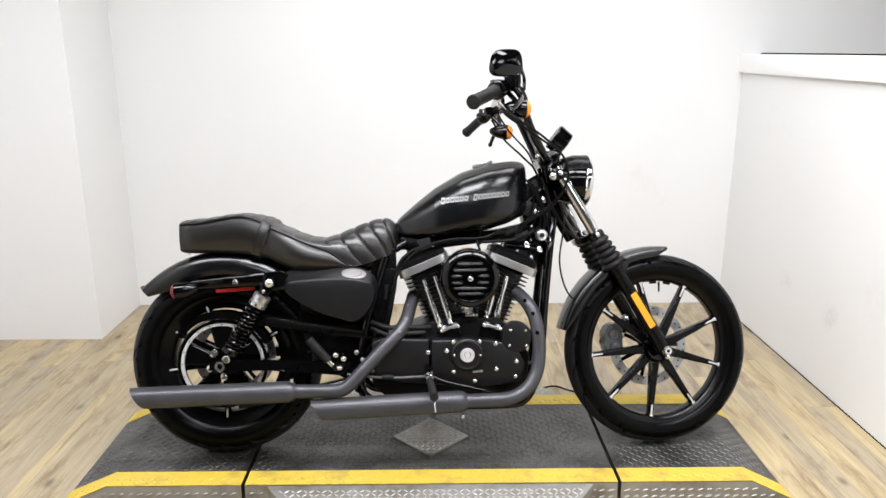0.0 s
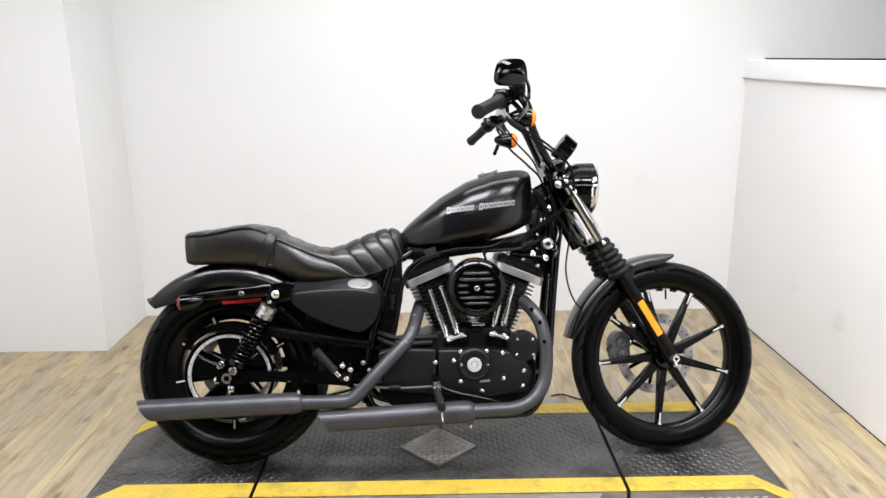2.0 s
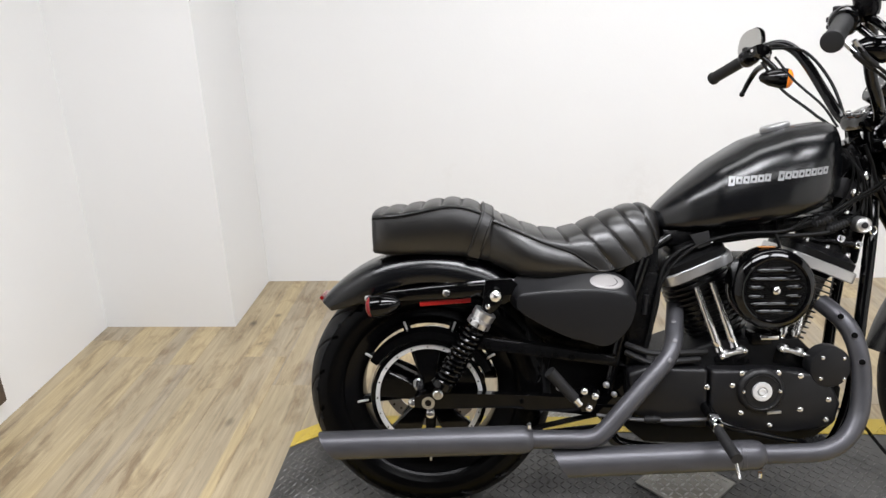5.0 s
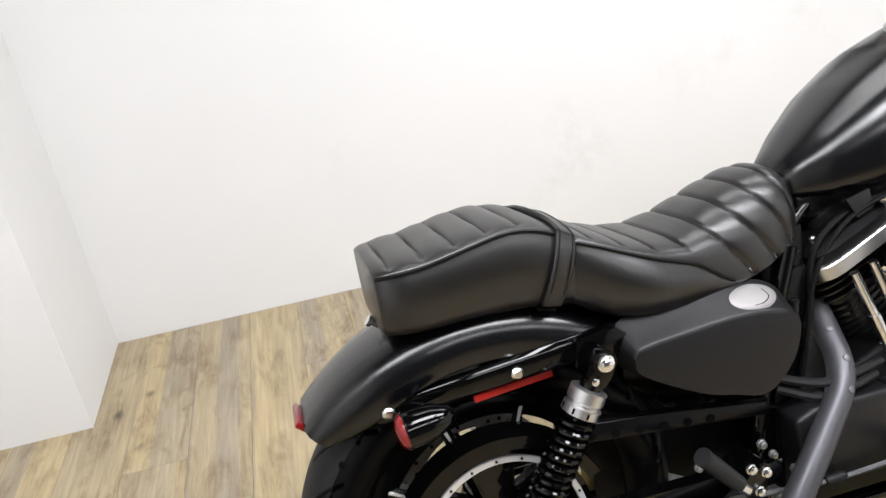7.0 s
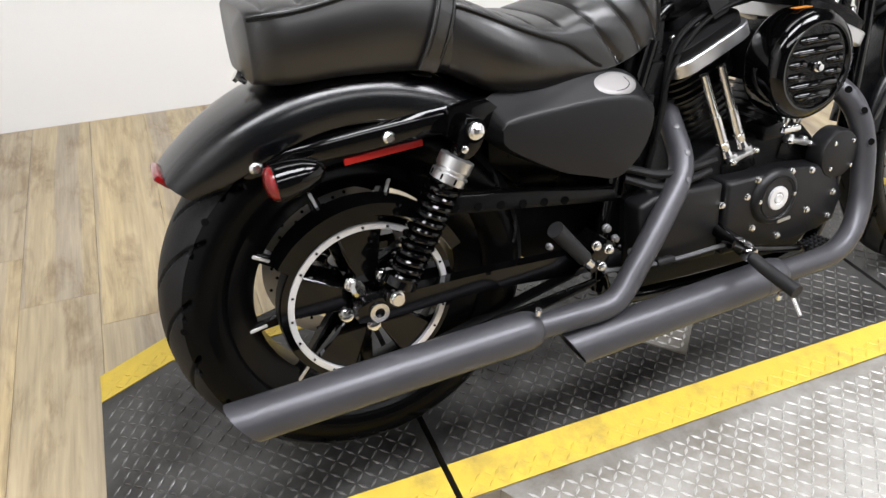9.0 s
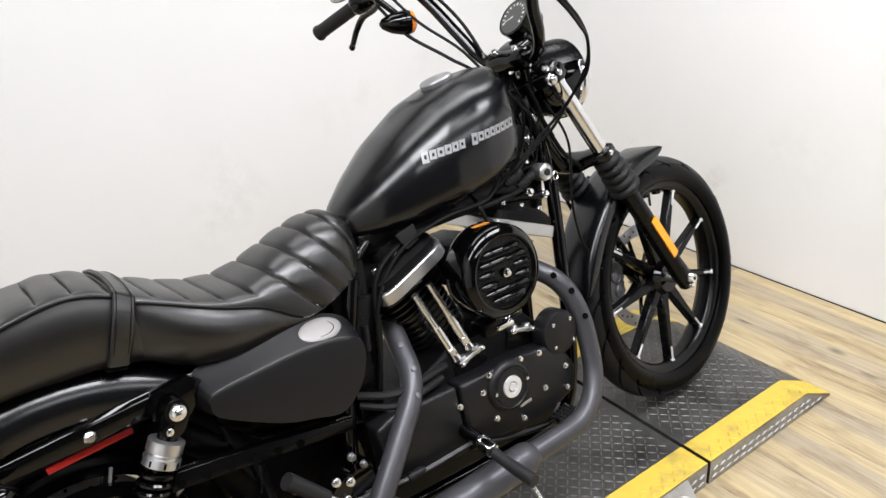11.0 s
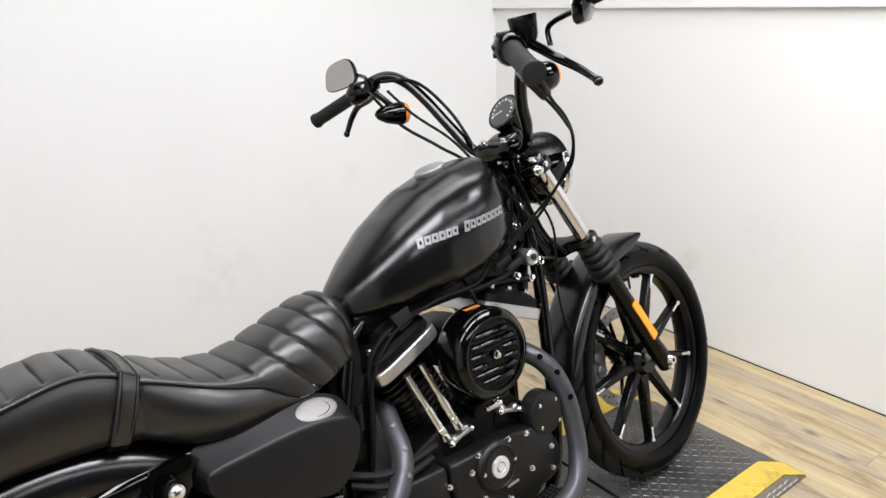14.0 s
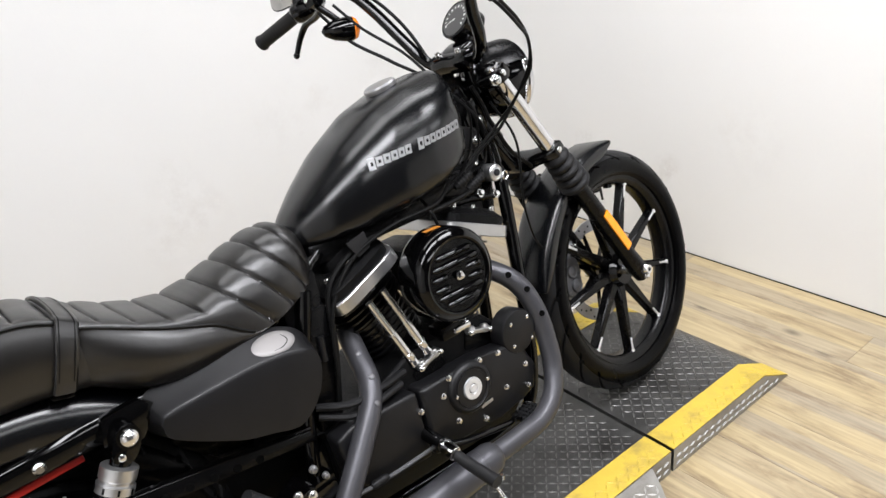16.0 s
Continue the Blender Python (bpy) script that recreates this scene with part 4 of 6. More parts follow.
fr = part("bike_frame", g_tube([(1.165, 0, 0.80), (1.075, 0, 0.955)], 0.030, 20, False), GLOSS, bike, "gloss black tubular steel frame")
rod("backbone", [(1.10, 0, 0.885), (0.9, 0, 0.80), (0.62, 0, 0.735), (0.40, 0, 0.66)], 0.022, GLOSS, fr)
for s in (-1, 1):
    rod("down_tube", [(1.135, s * 0.02, 0.80), (1.115, s * 0.055, 0.70), (1.095, s * 0.07, 0.52), (1.075, s * 0.075, 0.30), (1.03, s * 0.08, 0.185), (0.95, s * 0.085, 0.165), (0.70, s * 0.09, 0.17), (0.50, s * 0.09, 0.19), (0.455, s * 0.09, 0.25)], 0.0155, GLOSS, fr)
    rod("seat_rail", [(0.62, s * 0.045, 0.725), (0.52, s * 0.070, 0.67), (0.40, s * 0.085, 0.615), (0.26, s * 0.10, 0.608), (0.15, s * 0.10, 0.612)], 0.014, GLOSS, fr)
    rod("rear_down_tube", [(0.55, s * 0.09, 0.68), (0.50, s * 0.09, 0.52), (0.465, s * 0.09, 0.36), (0.455, s * 0.09, 0.22)], 0.015, GLOSS, fr)
    part("shock_plate", g_prism([(0.14, 0.59), (0.15, 0.635), (0.21, 0.640), (0.235, 0.62), (0.20, 0.575), (0.165, 0.572)], s * 0.120 - 0.008, s * 0.120 + 0.008, 0.004), GLOSS, fr)
    part("head_gusset", g_prism([(1.02, 0.84), (1.10, 0.92), (1.13, 0.86), (1.10, 0.76), (1.03, 0.79)], s * 0.035 - 0.003, s * 0.035 + 0.003, 0.002), GLOSS, fr)

# side cover, oil tank and battery block
part("oil_tank", g_box((0.43, 0.0, 0.555), (0.17, 0.21, 0.13), 0.02), POWDER, bike)
poly = [(0.224, 0.592), (0.242, 0.606), (0.32, 0.612), (0.40, 0.615), (0.465, 0.609), (0.504, 0.594), (0.514, 0.566), (0.500, 0.520), (0.470, 0.485), (0.437, 0.471), (0.39, 0.484), (0.33, 0.504), (0.235, 0.560)]
poly = [(v.x, v.z) for v in smooth_path([(x, 0, z) for x, z in poly + poly[:1]], 4)[:-1]]
for s in (-1, 1):
    cxp, czp = 0.385, 0.556
    rings = []
    for y, grow in ((0.108, 1.0), (0.130, 0.52), (0.149, 0.10), (0.1535, 0.02), (0.156, -0.05)):
        rings.append([(x + grow * 0.012 * (x - cxp) / 0.14, s * y, z + grow * (0.036 * min(1.0, max(0.0, (z - 0.575) / 0.04)) + 0.008 * (z - czp) / 0.08)) for x, z in poly])
    for y, k in ((0.1575, 0.12), (0.159, 0.5), (0.1595, 0.97)):
        rings.append([(x + (cxp - x) * k, s * y, z + (czp - z) * k) for x, z in poly])
    cover = part("side_cover", g_loft(rings), CASE, bike, "satin black side cover", 40)
    place = Matrix.Translation((0.444, s * 0.1325, 0.6255)) @ pose(0, 0, 0, 0, 3, 0) @ pose(0, 0, 0, 42 if s < 0 else -42, 0, 0)
    g = g_lathe([(0, 0.0), (0.0, 0.0205), (0.003, 0.0210), (0.0055, 0.0185), (0.0066, 0.012), (0.0070, 0.002)], (0, 0, 0), (0, 0, 1), 40)
    bmesh.ops.scale(g, vec=(2.05, 1.18, 1.0), verts=g.verts)
    bmesh.ops.transform(g, matrix=place, verts=g.verts)
    badge = part("badge", g, BADGE, cover, "plain oval silver badge")
    g = g_tube([(-0.004, -0.016, 0.0056), (0.014, -0.014, 0.0058), (0.027, -0.004, 0.0060), (0.022, 0.010, 0.0058)], 0.0010, 6)
    bmesh.ops.transform(g, matrix=place, verts=g.verts)
    part("badge_line", g, DARK, badge)

# ---- engine ----
CR = V(0.83, 0, 0.285)
case_poly = [(0.50, 0.24), (0.55, 0.20), (0.95, 0.185), (1.03, 0.25), (1.04, 0.34), (0.99, 0.41), (0.93, 0.47), (0.73, 0.47), (0.60, 0.42), (0.50, 0.40)]
engine = part("engine", g_prism(case_poly, -0.105, 0.12, 0.012), WRINKLE, bike, "black V-twin engine with bright trim")


def axis_frame(tilt):
    a = V(math.sin(tilt), 0, math.cos(tilt))
    b = V(math.cos(tilt), 0, -math.sin(tilt))
    return a, b


def g_block(sections, tilt, e=5.0, m=40):
    """Rounded box along a cylinder's axis: (height from the crank, half length, y centre, half width, shift)."""
    a, b = axis_frame(tilt)
    rings = []
    for u, hl, yc, hw, sh in sections:
        ring = []
        for k in range(m):
            t = 2 * math.pi * k / m
            c, s = math.cos(t), math.sin(t)
            v, y = hl * math.copysign(abs(c) ** (2 / e), c), hw * math.copysign(abs(s) ** (2 / e), s)
            ring.append(tuple(CR + a * u + b * (v + sh) + V(0, yc + y, 0)))
        rings.append(ring)
    return g_loft(rings)


for tilt in (radians(-22.5), radians(22.5)):
    sg = 1 if tilt > 0 else -1
    fins = [(0.17, 0.058, 0.0, 0.058, 0)]
    for k in range(13):
        u = 0.19 + 0.0145 * k
        hl = 0.073 + (0.012 if k > 7 else 0)
        fins += [(u, 0.060, 0, 0.052, 0), (u + 0.0005, hl, 0.01, hl - 0.006, 0), (u + 0.0045, hl, 0.01, hl - 0.006, 0), (u + 0.0052, 0.060, 0, 0.052, 0)]
    fins.append((0.382, 0.062, 0, 0.07, 0))
    cyl = part("cylinder", g_block(fins, tilt, 3.5), FIN, engine, "black finned cylinder")
    part("rocker_base", g_block([(0.380, 0.090, -0.008, 0.106, 0), (0.382, 0.092, -0.008, 0.108, 0), (0.405, 0.092, -0.008, 0.108, 0), (0.407, 0.090, -0.008, 0.106, 0)], tilt, 6), SILVER, engine, "bright machined rocker band")
    part("rocker_cover", g_block([(0.407, 0.086, -0.008, 0.102, 0), (0.425, 0.086, -0.008, 0.102, 0), (0.437, 0.070, -0.004, 0.088, 0), (0.441, 0.062, -0.004, 0.080, 0.004)], tilt, 5), WRINKLE, engine, "black wrinkle-finish rocker cover")
    part("rocker_lid", g_block([(0.438, 0.050, 0.0, 0.062, 0.01), (0.458, 0.046, 0.0, 0.058, 0.01), (0.464, 0.036, 0.0, 0.050, 0.01)], tilt, 4), WRINKLE, engine)
    a, b = axis_frame(tilt)
    for v in (-0.055, 0.0, 0.055):
        part("rocker_bolt", g_bolt(tuple(CR + a * 0.441 + b * v + V(0, -0.076, 0)), a, 0.006, 0.008), STEEL, engine)
for p, q in (((0.678, -0.086, 0.600), (0.733, -0.104, 0.440)), ((0.716, -0.086, 0.612), (0.770, -0.104, 0.452)), ((0.966, -0.066, 0.605), (0.922, -0.086, 0.455)), ((0.936, -0.066, 0.612), (0.890, -0.086, 0.458))):
    tube_ = rod("pushrod_tube", [p, q], 0.0084, STEEL, engine, "chromed pushrod tube", 14, False)
    d = (V(*q) - V(*p)).normalized()
    part("lower_sleeve", g_tube([V(*p).lerp(V(*q), 0.50), V(*q)], 0.0106, 14, False), STEEL, tube_)
    part("tube_collar", g_lathe([(-0.030, 0.0085), (-0.029, 0.0125), (-0.014, 0.0125), (-0.012, 0.011), (0.0, 0.013)], q, d, 16), CHROME, tube_)
for xm, zm, tilt, bright in ((0.764, 0.438, 15, True), (0.908, 0.440, -15, True)):
    ym = -0.104 if bright else -0.098
    body = part("tappet_block", g_box((xm, ym + 0.02, zm - 0.022), (0.084, 0.05, 0.040), 0.006, rot=(0, -tilt, 0)), POWDER, engine)
    skin = SILVER if bright else POWDER
    cover = part("tappet_cover", g_box((xm, ym, zm), (0.066, 0.032, 0.010), 0.003, rot=(0, -tilt, 0), seg=3), skin, engine, "bright cast tappet cover" if bright else "")
    for d in (-0.019, 0.019):
        c = V(xm + d * math.cos(radians(tilt)), ym - 0.004, zm + d * math.sin(radians(tilt)))
        part("cover_dome", g_lathe([(-0.006, 0.0115), (0.007, 0.0105), (0.011, 0.008)], c, (-math.sin(radians(tilt)), 0, math.cos(radians(tilt))), 18), skin, cover)
    for d in (-0.028, 0.029):
        c = V(xm + d * math.cos(radians(tilt)), ym - 0.016, zm + d * math.sin(radians(tilt)) - 0.001)
        part("tappet_bolt", g_bolt(tuple(c), (0, -1, 0.2), 0.0048, 0.006), STEEL, cover)

# right side cases
gear = part("gear_cover", g_prism([(0.700, 0.405), (0.862, 0.402), (0.945, 0.394), (0.995, 0.36), (1.017, 0.315), (1.002, 0.262), (0.960, 0.248), (0.886, 0.245), (0.700, 0.252)], -0.151, -0.095, 0.010, seg=3), CASE, engine, "satin black gear cover")
part("sprocket_cover", g_prism([(0.500, 0.398), (0.54, 0.412), (0.694, 0.406), (0.694, 0.254), (0.60, 0.262), (0.512, 0.285)], -0.147, -0.095, 0.010, seg=3), CASE, engine, "satin black sprocket cover")
part("derby_cover", g_lathe([(0, 0.058), (0.008, 0.056), (0.013, 0.050), (0.014, 0.046), (0.012, 0.044)], (0.820, -0.149, 0.353), (0, -1, 0), 48), CASE, engine, "satin black round timer cover")
part("derby_ring", g_lathe([(0.010, 0.0245), (0.0165, 0.0235), (0.0172, 0.021), (0.0165, 0.0125), (0.0155, 0.0115), (0.010, 0.0105)], (0.820, -0.149, 0.353), (0, -1, 0), 44), MACH, engine, "bright round timer badge")
part("derby_centre", g_lathe([(0.008, 0.0098), (0.0165, 0.0094), (0.0175, 0.007), (0.0165, 0.0045), (0.0165, 0.001)], (0.820, -0.149, 0.353), (0, -1, 0), 30), MACH, engine)
part("derby_rim", g_lathe([(0.0150, 0.042), (0.0166, 0.0415), (0.0166, 0.0405), (0.0150, 0.040)], (0.820, -0.147, 0.353), (0, -1, 0), 40, closed=True), PLATE, engine)
for x in (0.779, 0.867):
    part("derby_screw", g_bolt((x - 0.003, -0.161, 0.353), (0, -1, 0), 0.004, 0.003), STEEL, engine)
nose = part("nose_cover", g_lathe([(0, 0.052), (0.03, 0.052), (0.038, 0.048), (0.040, 0.040), (0.041, 0.001)], (0.986, -0.115, 0.408), (0, -1, 0), 40), CASE, engine, "satin black round cover")
for x, z in ((0.965, 0.434), (1.016, 0.432), (1.018, 0.380), (0.962, 0.382)):
    part("nose_screw", g_bolt((x, -0.153, z), (0, -1, 0), 0.0045, 0.005), STEEL, nose)
for x, z in ((0.690, 0.362), (0.752, 0.366), (0.775, 0.396), (0.862, 0.396), (0.916, 0.388), (0.986, 0.327), (0.918, 0.302), (0.774, 0.295), (0.982, 0.275), (0.845, 0.262)):
    part("case_screw", g_bolt((x, -0.151, z), (0, -1, 0), 0.0055, 0.005), STEEL, engine)
part("casting_mark", g_box((0.855, -0.153, 0.296), (0.034, 0.003, 0.007), 0.001, rot=(0, -4, 0)), SILVER, engine, "tiny bright casting mark")
part("oil_hose", g_tube([(0.50, -0.10, 0.44), (0.56, -0.13, 0.42), (0.62, -0.135, 0.425), (0.68, -0.12, 0.425)], 0.008, 8), RUBBER, engine)
part("oil_hose", g_tube([(0.50, -0.10, 0.46), (0.56, -0.13, 0.445), (0.63, -0.13, 0.445), (0.70, -0.11, 0.44)], 0.008, 8), RUBBER, engine)
part("oil_filter", g_lathe([(0, 0.036), (0.07, 0.038), (0.085, 0.034), (0.088, 0.001)], (0.975, 0.0, 0.27), (1, 0, -0.1), 30), GLOSS, engine)
part("left_primary_cover", g_prism([(0.50, 0.30), (0.56, 0.40), (0.80, 0.40), (0.98, 0.40), (1.03, 0.33), (1.0, 0.25), (0.90, 0.225), (0.60, 0.225), (0.52, 0.25)], 0.118, 0.165, 0.014), POWDER, engine)
part("carburettor", g_box((0.83, -0.02, 0.62), (0.09, 0.16, 0.10), 0.015), WRINKLE, engine)
part("horn_bracket", g_box((0.83, -0.10, 0.475), (0.05, 0.05, 0.03), 0.005), POWDER, engine)
part("breather_clip", g_box((0.835, -0.156, 0.488), (0.042, 0.012, 0.010), 0.002), CHROME, engine, "small chrome clip under the air cleaner")

# air cleaner
AC = V(0.829, -0.012, 0.612)
air = part("air_cleaner", g_lathe([(-0.105, 0.090), (-0.110, 0.095), (-0.118, 0.0975), (-0.166, 0.0975), (-0.175, 0.0965), (-0.184, 0.090), (-0.189, 0.079), (-0.188, 0.075), (-0.184, 0.073)], AC, (0, 1, 0), 72), GLOSS, bike, "gloss black round louvred air cleaner")
part("face_plate", g_lathe([(-0.178, 0.001), (-0.178, 0.0745), (-0.184, 0.0745), (-0.184, 0.001)], AC, (0, 1, 0), 60, closed=True), GLOSS, air)
for k, z in enumerate((0.048, 0.028, 0.008, -0.014, -0.032, -0.050)):
    hw = math.sqrt(0.068**2 - z**2) * 0.94
    for x0, x1 in ((-hw, -0.024), (0.024, hw)) if abs(z) < 0.02 else ((-hw, hw),):
        if k in (1, 4):
            x0, x1 = -hw, hw
        prof = [(0.0, 0.0075), (-0.0045, 0.0060), (-0.0080, 0.0022), (-0.0088, -0.0020), (-0.0065, -0.0055), (0.0, -0.0080)]
        rings = [[(AC.x + x, -0.196 + dy * sc, AC.z + z + dz * (0.4 + 0.6 * sc)) for dy, dz in prof] for x, sc in ((x0, 0.15), (x0 + 0.008, 1.0), (x1 - 0.008, 1.0), (x1, 0.15))]
        part("louvre", g_loft(rings), GLOSS, air)
part("centre_bolt", g_lathe([(0, 0.009), (0.004, 0.009), (0.005, 0.0062), (0.011, 0.0058), (0.012, 0.001)], (AC.x, -0.198, AC.z), (0, -1, 0), 24), CHROME, air, "chrome centre bolt")
part("warning_sticker", g_box((AC.x - 0.01, -0.157, AC.z + 0.0982), (0.038, 0.014, 0.001), 0.0, rot=(0, 0, 0)), STICKER, air, "small orange sticker")

# exhaust
def slash(pts, r, cut):
    """A muffler whose open end is cut on a slant."""
    bm = bmesh.new()
    p0, p1 = V(*pts[0]), V(*pts[1])
    d = (p1 - p0).normalized()
    up = V(0, 0, 1) - d * d.z
    up.normalize()
    sd = d.cross(up)
    L = (p1 - p0).length
    rings = []
    for q, inner in ((0.10, 1), (0.0, 1), (0.0, 0), (0.12, 0), (L - 0.035, 0), (L - 0.022, 3), (L - 0.008, 4), (L, 2)):
        rr = r * (1.0, 0.90, 0.66, 0.98, 0.86)[inner]
        ring = []
        for k in range(36):
            a = 2 * math.pi * k / 36
            off = cut * (0.5 - 0.5 * math.sin(a)) if q < 0.05 else 0
            ring.append(p0 + d * (q + off) + rr * (math.cos(a) * sd + math.sin(a) * up))
        rings.append(ring)
    return g_loft(rings, False, bm)


part("upper_muffler", slash([(-0.268, -0.200, 0.240), (0.258, -0.200, 0.252)], 0.0345, 0.045), EXHAUST, bike, "dark grey slash-cut muffler")
p1 = part("rear_exhaust_pipe", g_tube([(0.25, -0.200, 0.252), (0.33, -0.200, 0.251), (0.395, -0.200, 0.252), (0.43, -0.197, 0.268), (0.48, -0.183, 0.318), (0.54, -0.162, 0.377), (0.590, -0.140, 0.426), (0.616, -0.112, 0.462), (0.630, -0.070, 0.500), (0.645, -0.02, 0.54)], 0.0225, 22), EXHAUST, bike, "dark grey header pipe with heat-shield slots")
m2 = part("lower_muffler", slash([(0.305, -0.200, 0.189), (0.815, -0.200, 0.209)], 0.0355, 0.04), EXHAUST, bike, "dark grey slash-cut muffler with a clamp band")
p2 = part("front_exhaust_pipe", g_tube([(0.81, -0.200, 0.209), (0.88, -0.200, 0.210), (0.955, -0.197, 0.214), (1.013, -0.186, 0.240), (1.050, -0.168, 0.292), (1.062, -0.153, 0.36), (1.060, -0.144, 0.42), (1.050, -0.128, 0.475), (1.030, -0.104, 0.517), (1.000, -0.055, 0.550)], 0.0228, 22), EXHAUST, bike, "dark grey header pipe with heat-shield slots")
part("muffler_band", g_lathe([(0, 0.0355), (0.001, 0.0363), (0.011, 0.0363), (0.012, 0.0355)], (0.752, -0.200, 0.2065), (1, 0, 0.04), 40), EXHAUST, m2)
bm = bmesh.new()
rows = []
for k in range(9):
    x = 0.770 + 0.0052 * k
    lo, hi = -112 + 7 * abs(k - 5) * 0.6, -58 - 5 * abs(k - 5) + 6 * (k % 2)
    rows.append([bm.verts.new((x, -0.200 - 0.0364 * math.cos(radians(lo + (hi - lo) * q / 5)), 0.2075 + 0.04 * (x - 0.77) + 0.0364 * math.sin(radians(lo + (hi - lo) * q / 5)))) for q in range(6)])
for r0, r1 in zip(rows, rows[1:]):
    for q in range(5):
        bm.faces.new((r0[q], r0[q + 1], r1[q + 1], r1[q]))
part("rust_stain", bm, RUSTY, m2, "small orange-brown rust stain under the muffler")
PIPES = {p1: smooth_path([(0.48, -0.183, 0.318), (0.54, -0.162, 0.377), (0.590, -0.140, 0.426), (0.616, -0.112, 0.462), (0.630, -0.070, 0.500), (0.645, -0.02, 0.54)], 12),
         p2: smooth_path([(1.062, -0.153, 0.36), (1.060, -0.144, 0.42), (1.050, -0.128, 0.475), (1.030, -0.104, 0.517), (1.000, -0.055, 0.550)], 12)}
for pts, par in ((((0.596, -0.158, 0.434), (0.616, -0.128, 0.474), (0.624, -0.084, 0.510)), p1), (((1.054, -0.165, 0.425), (1.042, -0.147, 0.487), (1.020, -0.120, 0.527)), p2)):
    for c in pts:
        c, run = V(*c), PIPES[par]
        near = min(run, key=lambda v: (v - c).length)
        out = (c - near).normalized()
        if par is p1:
            part("shield_screw", g_lathe([(-0.003, 0.0062), (0.0010, 0.0062), (0.0018, 0.0048), (0.0020, 0.001)], near + out * 0.0226, out, 16), CALIPER, par, "dull grey heat-shield fastener")
        else:
            part("shield_slot", g_lathe([(-0.003, 0.0072), (0.0006, 0.0072), (0.0008, 0.001)], near + out * 0.0228, out, 16), DARK, par)
            part("slot_rim", g_lathe([(-0.001, 0.0072), (0.0012, 0.0076), (0.0010, 0.0084), (-0.001, 0.0086)], near + out * 0.0228, out, 16, closed=True), EXHAUST, par)
for x, z in ((0.248, 0.293), (0.80, 0.165)):
    part("clamp_bolt", g_lathe([(0, 0.0055), (0.012, 0.0055)], (x, -0.215, z - 0.006), (0, -0.3, 1), 8), STEEL, bike)

# footpegs and brake pedal
peg = part("rider_footpeg", g_tube([(0.692, -0.235, 0.288), (0.697, -0.27, 0.274), (0.702, -0.335, 0.258)], lambda s: 0.0115 + 0.002 * s, 14), GRIPM, bike, "black rubber footpeg with bright feeler pin")
part("peg_clevis", g_box((0.692, -0.215, 0.296), (0.024, 0.045, 0.024), 0.005, rot=(16, 0, 0)), CHROME, peg)
part("feeler_pin", g_tube([(0.703, -0.322, 0.250), (0.706, -0.345, 0.214)], 0.0038, 8, False), STEEL, peg, "bright steel feeler pin")
part("peg_mount", g_tube([(0.690, -0.10, 0.315), (0.690, -0.20, 0.303)], 0.014, 12, False), GLOSS, peg)
ped = rod("brake_pedal", [(0.70, -0.170, 0.285), (0.75, -0.176, 0.266), (0.82, -0.174, 0.248), (0.89, -0.166, 0.229), (0.912, -0.156, 0.222), (0.935, -0.150, 0.214)], 0.0075, GLOSS, bike, "gloss black brake pedal with knobbed pad")
pad_at = Matrix.Translation((0.960, -0.146, 0.216)) @ pose(0, 0, 0, 0, -10, 0)
bm = g_box((0, 0, -0.004), (0.056, 0.046, 0.010), 0.003)
bmesh.ops.transform(bm, matrix=pad_at, verts=bm.verts)
part("pedal_pad", bm, GRIPM, ped)
for k in range(20):
    bm = g_box((-0.022 + 0.011 * (k % 5), -0.0165 + 0.011 * (k // 5), 0.003), (0.0062, 0.0062, 0.006), 0.001)
    bmesh.ops.transform(bm, matrix=pad_at, verts=bm.verts)
    part("pad_knob", bm, GRIPM, ped)
bm = g_box((0.0290, 0, -0.003), (0.003, 0.046, 0.009), 0.001)
bmesh.ops.transform(bm, matrix=pad_at, verts=bm.verts)
part("pad_edge", bm, STEEL, ped, "bright steel pad edge")
rod("brake_rod", [(0.42, -0.155, 0.295), (0.55, -0.160, 0.282), (0.69, -0.165, 0.285)], 0.0045, CALIPER, bike, "thin steel brake rod", 8)
part("rod_boot", g_lathe([(0, 0.007), (0.01, 0.010), (0.018, 0.008), (0.027, 0.010), (0.04, 0.006)], (0.535, -0.160, 0.284), (1, 0, 0), 12), RUBBER, bike)
rpeg = part("passenger_footpeg", g_tube([(0.300, -0.185, 0.418), (0.318, -0.183, 0.398), (0.362, -0.180, 0.347)], lambda s: 0.0155 - 0.002 * s, 14), GRIPM, bike, "folded black rubber passenger footpeg")
part("peg_clevis", g_tube([(0.360, -0.180, 0.349), (0.376, -0.178, 0.331)], 0.010, 10, False), CHROME, rpeg)
part("peg_bracket", g_prism([(0.365, 0.345), (0.39, 0.352), (0.41, 0.37), (0.425, 0.36), (0.41, 0.315), (0.38, 0.31)], -0.178, -0.11, 0.004), GLOSS, rpeg)
for x, z in ((0.386, 0.365), (0.398, 0.322), (0.412, 0.352)):
    part("bracket_bolt", g_bolt((x, -0.180, z), (0, -1, 0), 0.007, 0.008), STEEL, rpeg)
part("rear_caliper", g_box((0.27, -0.02, 0.40), (0.09, 0.06, 0.07), 0.010, rot=(0, 15, 0)), WRINKLE, bike, "black brake caliper")
rod("side_stand", [(0.66, 0.10, 0.20), (0.70, 0.17, 0.12), (0.72, 0.26, 0.072), (0.70, 0.30, 0.070)], 0.010, GLOSS, bike, "gloss black side stand")
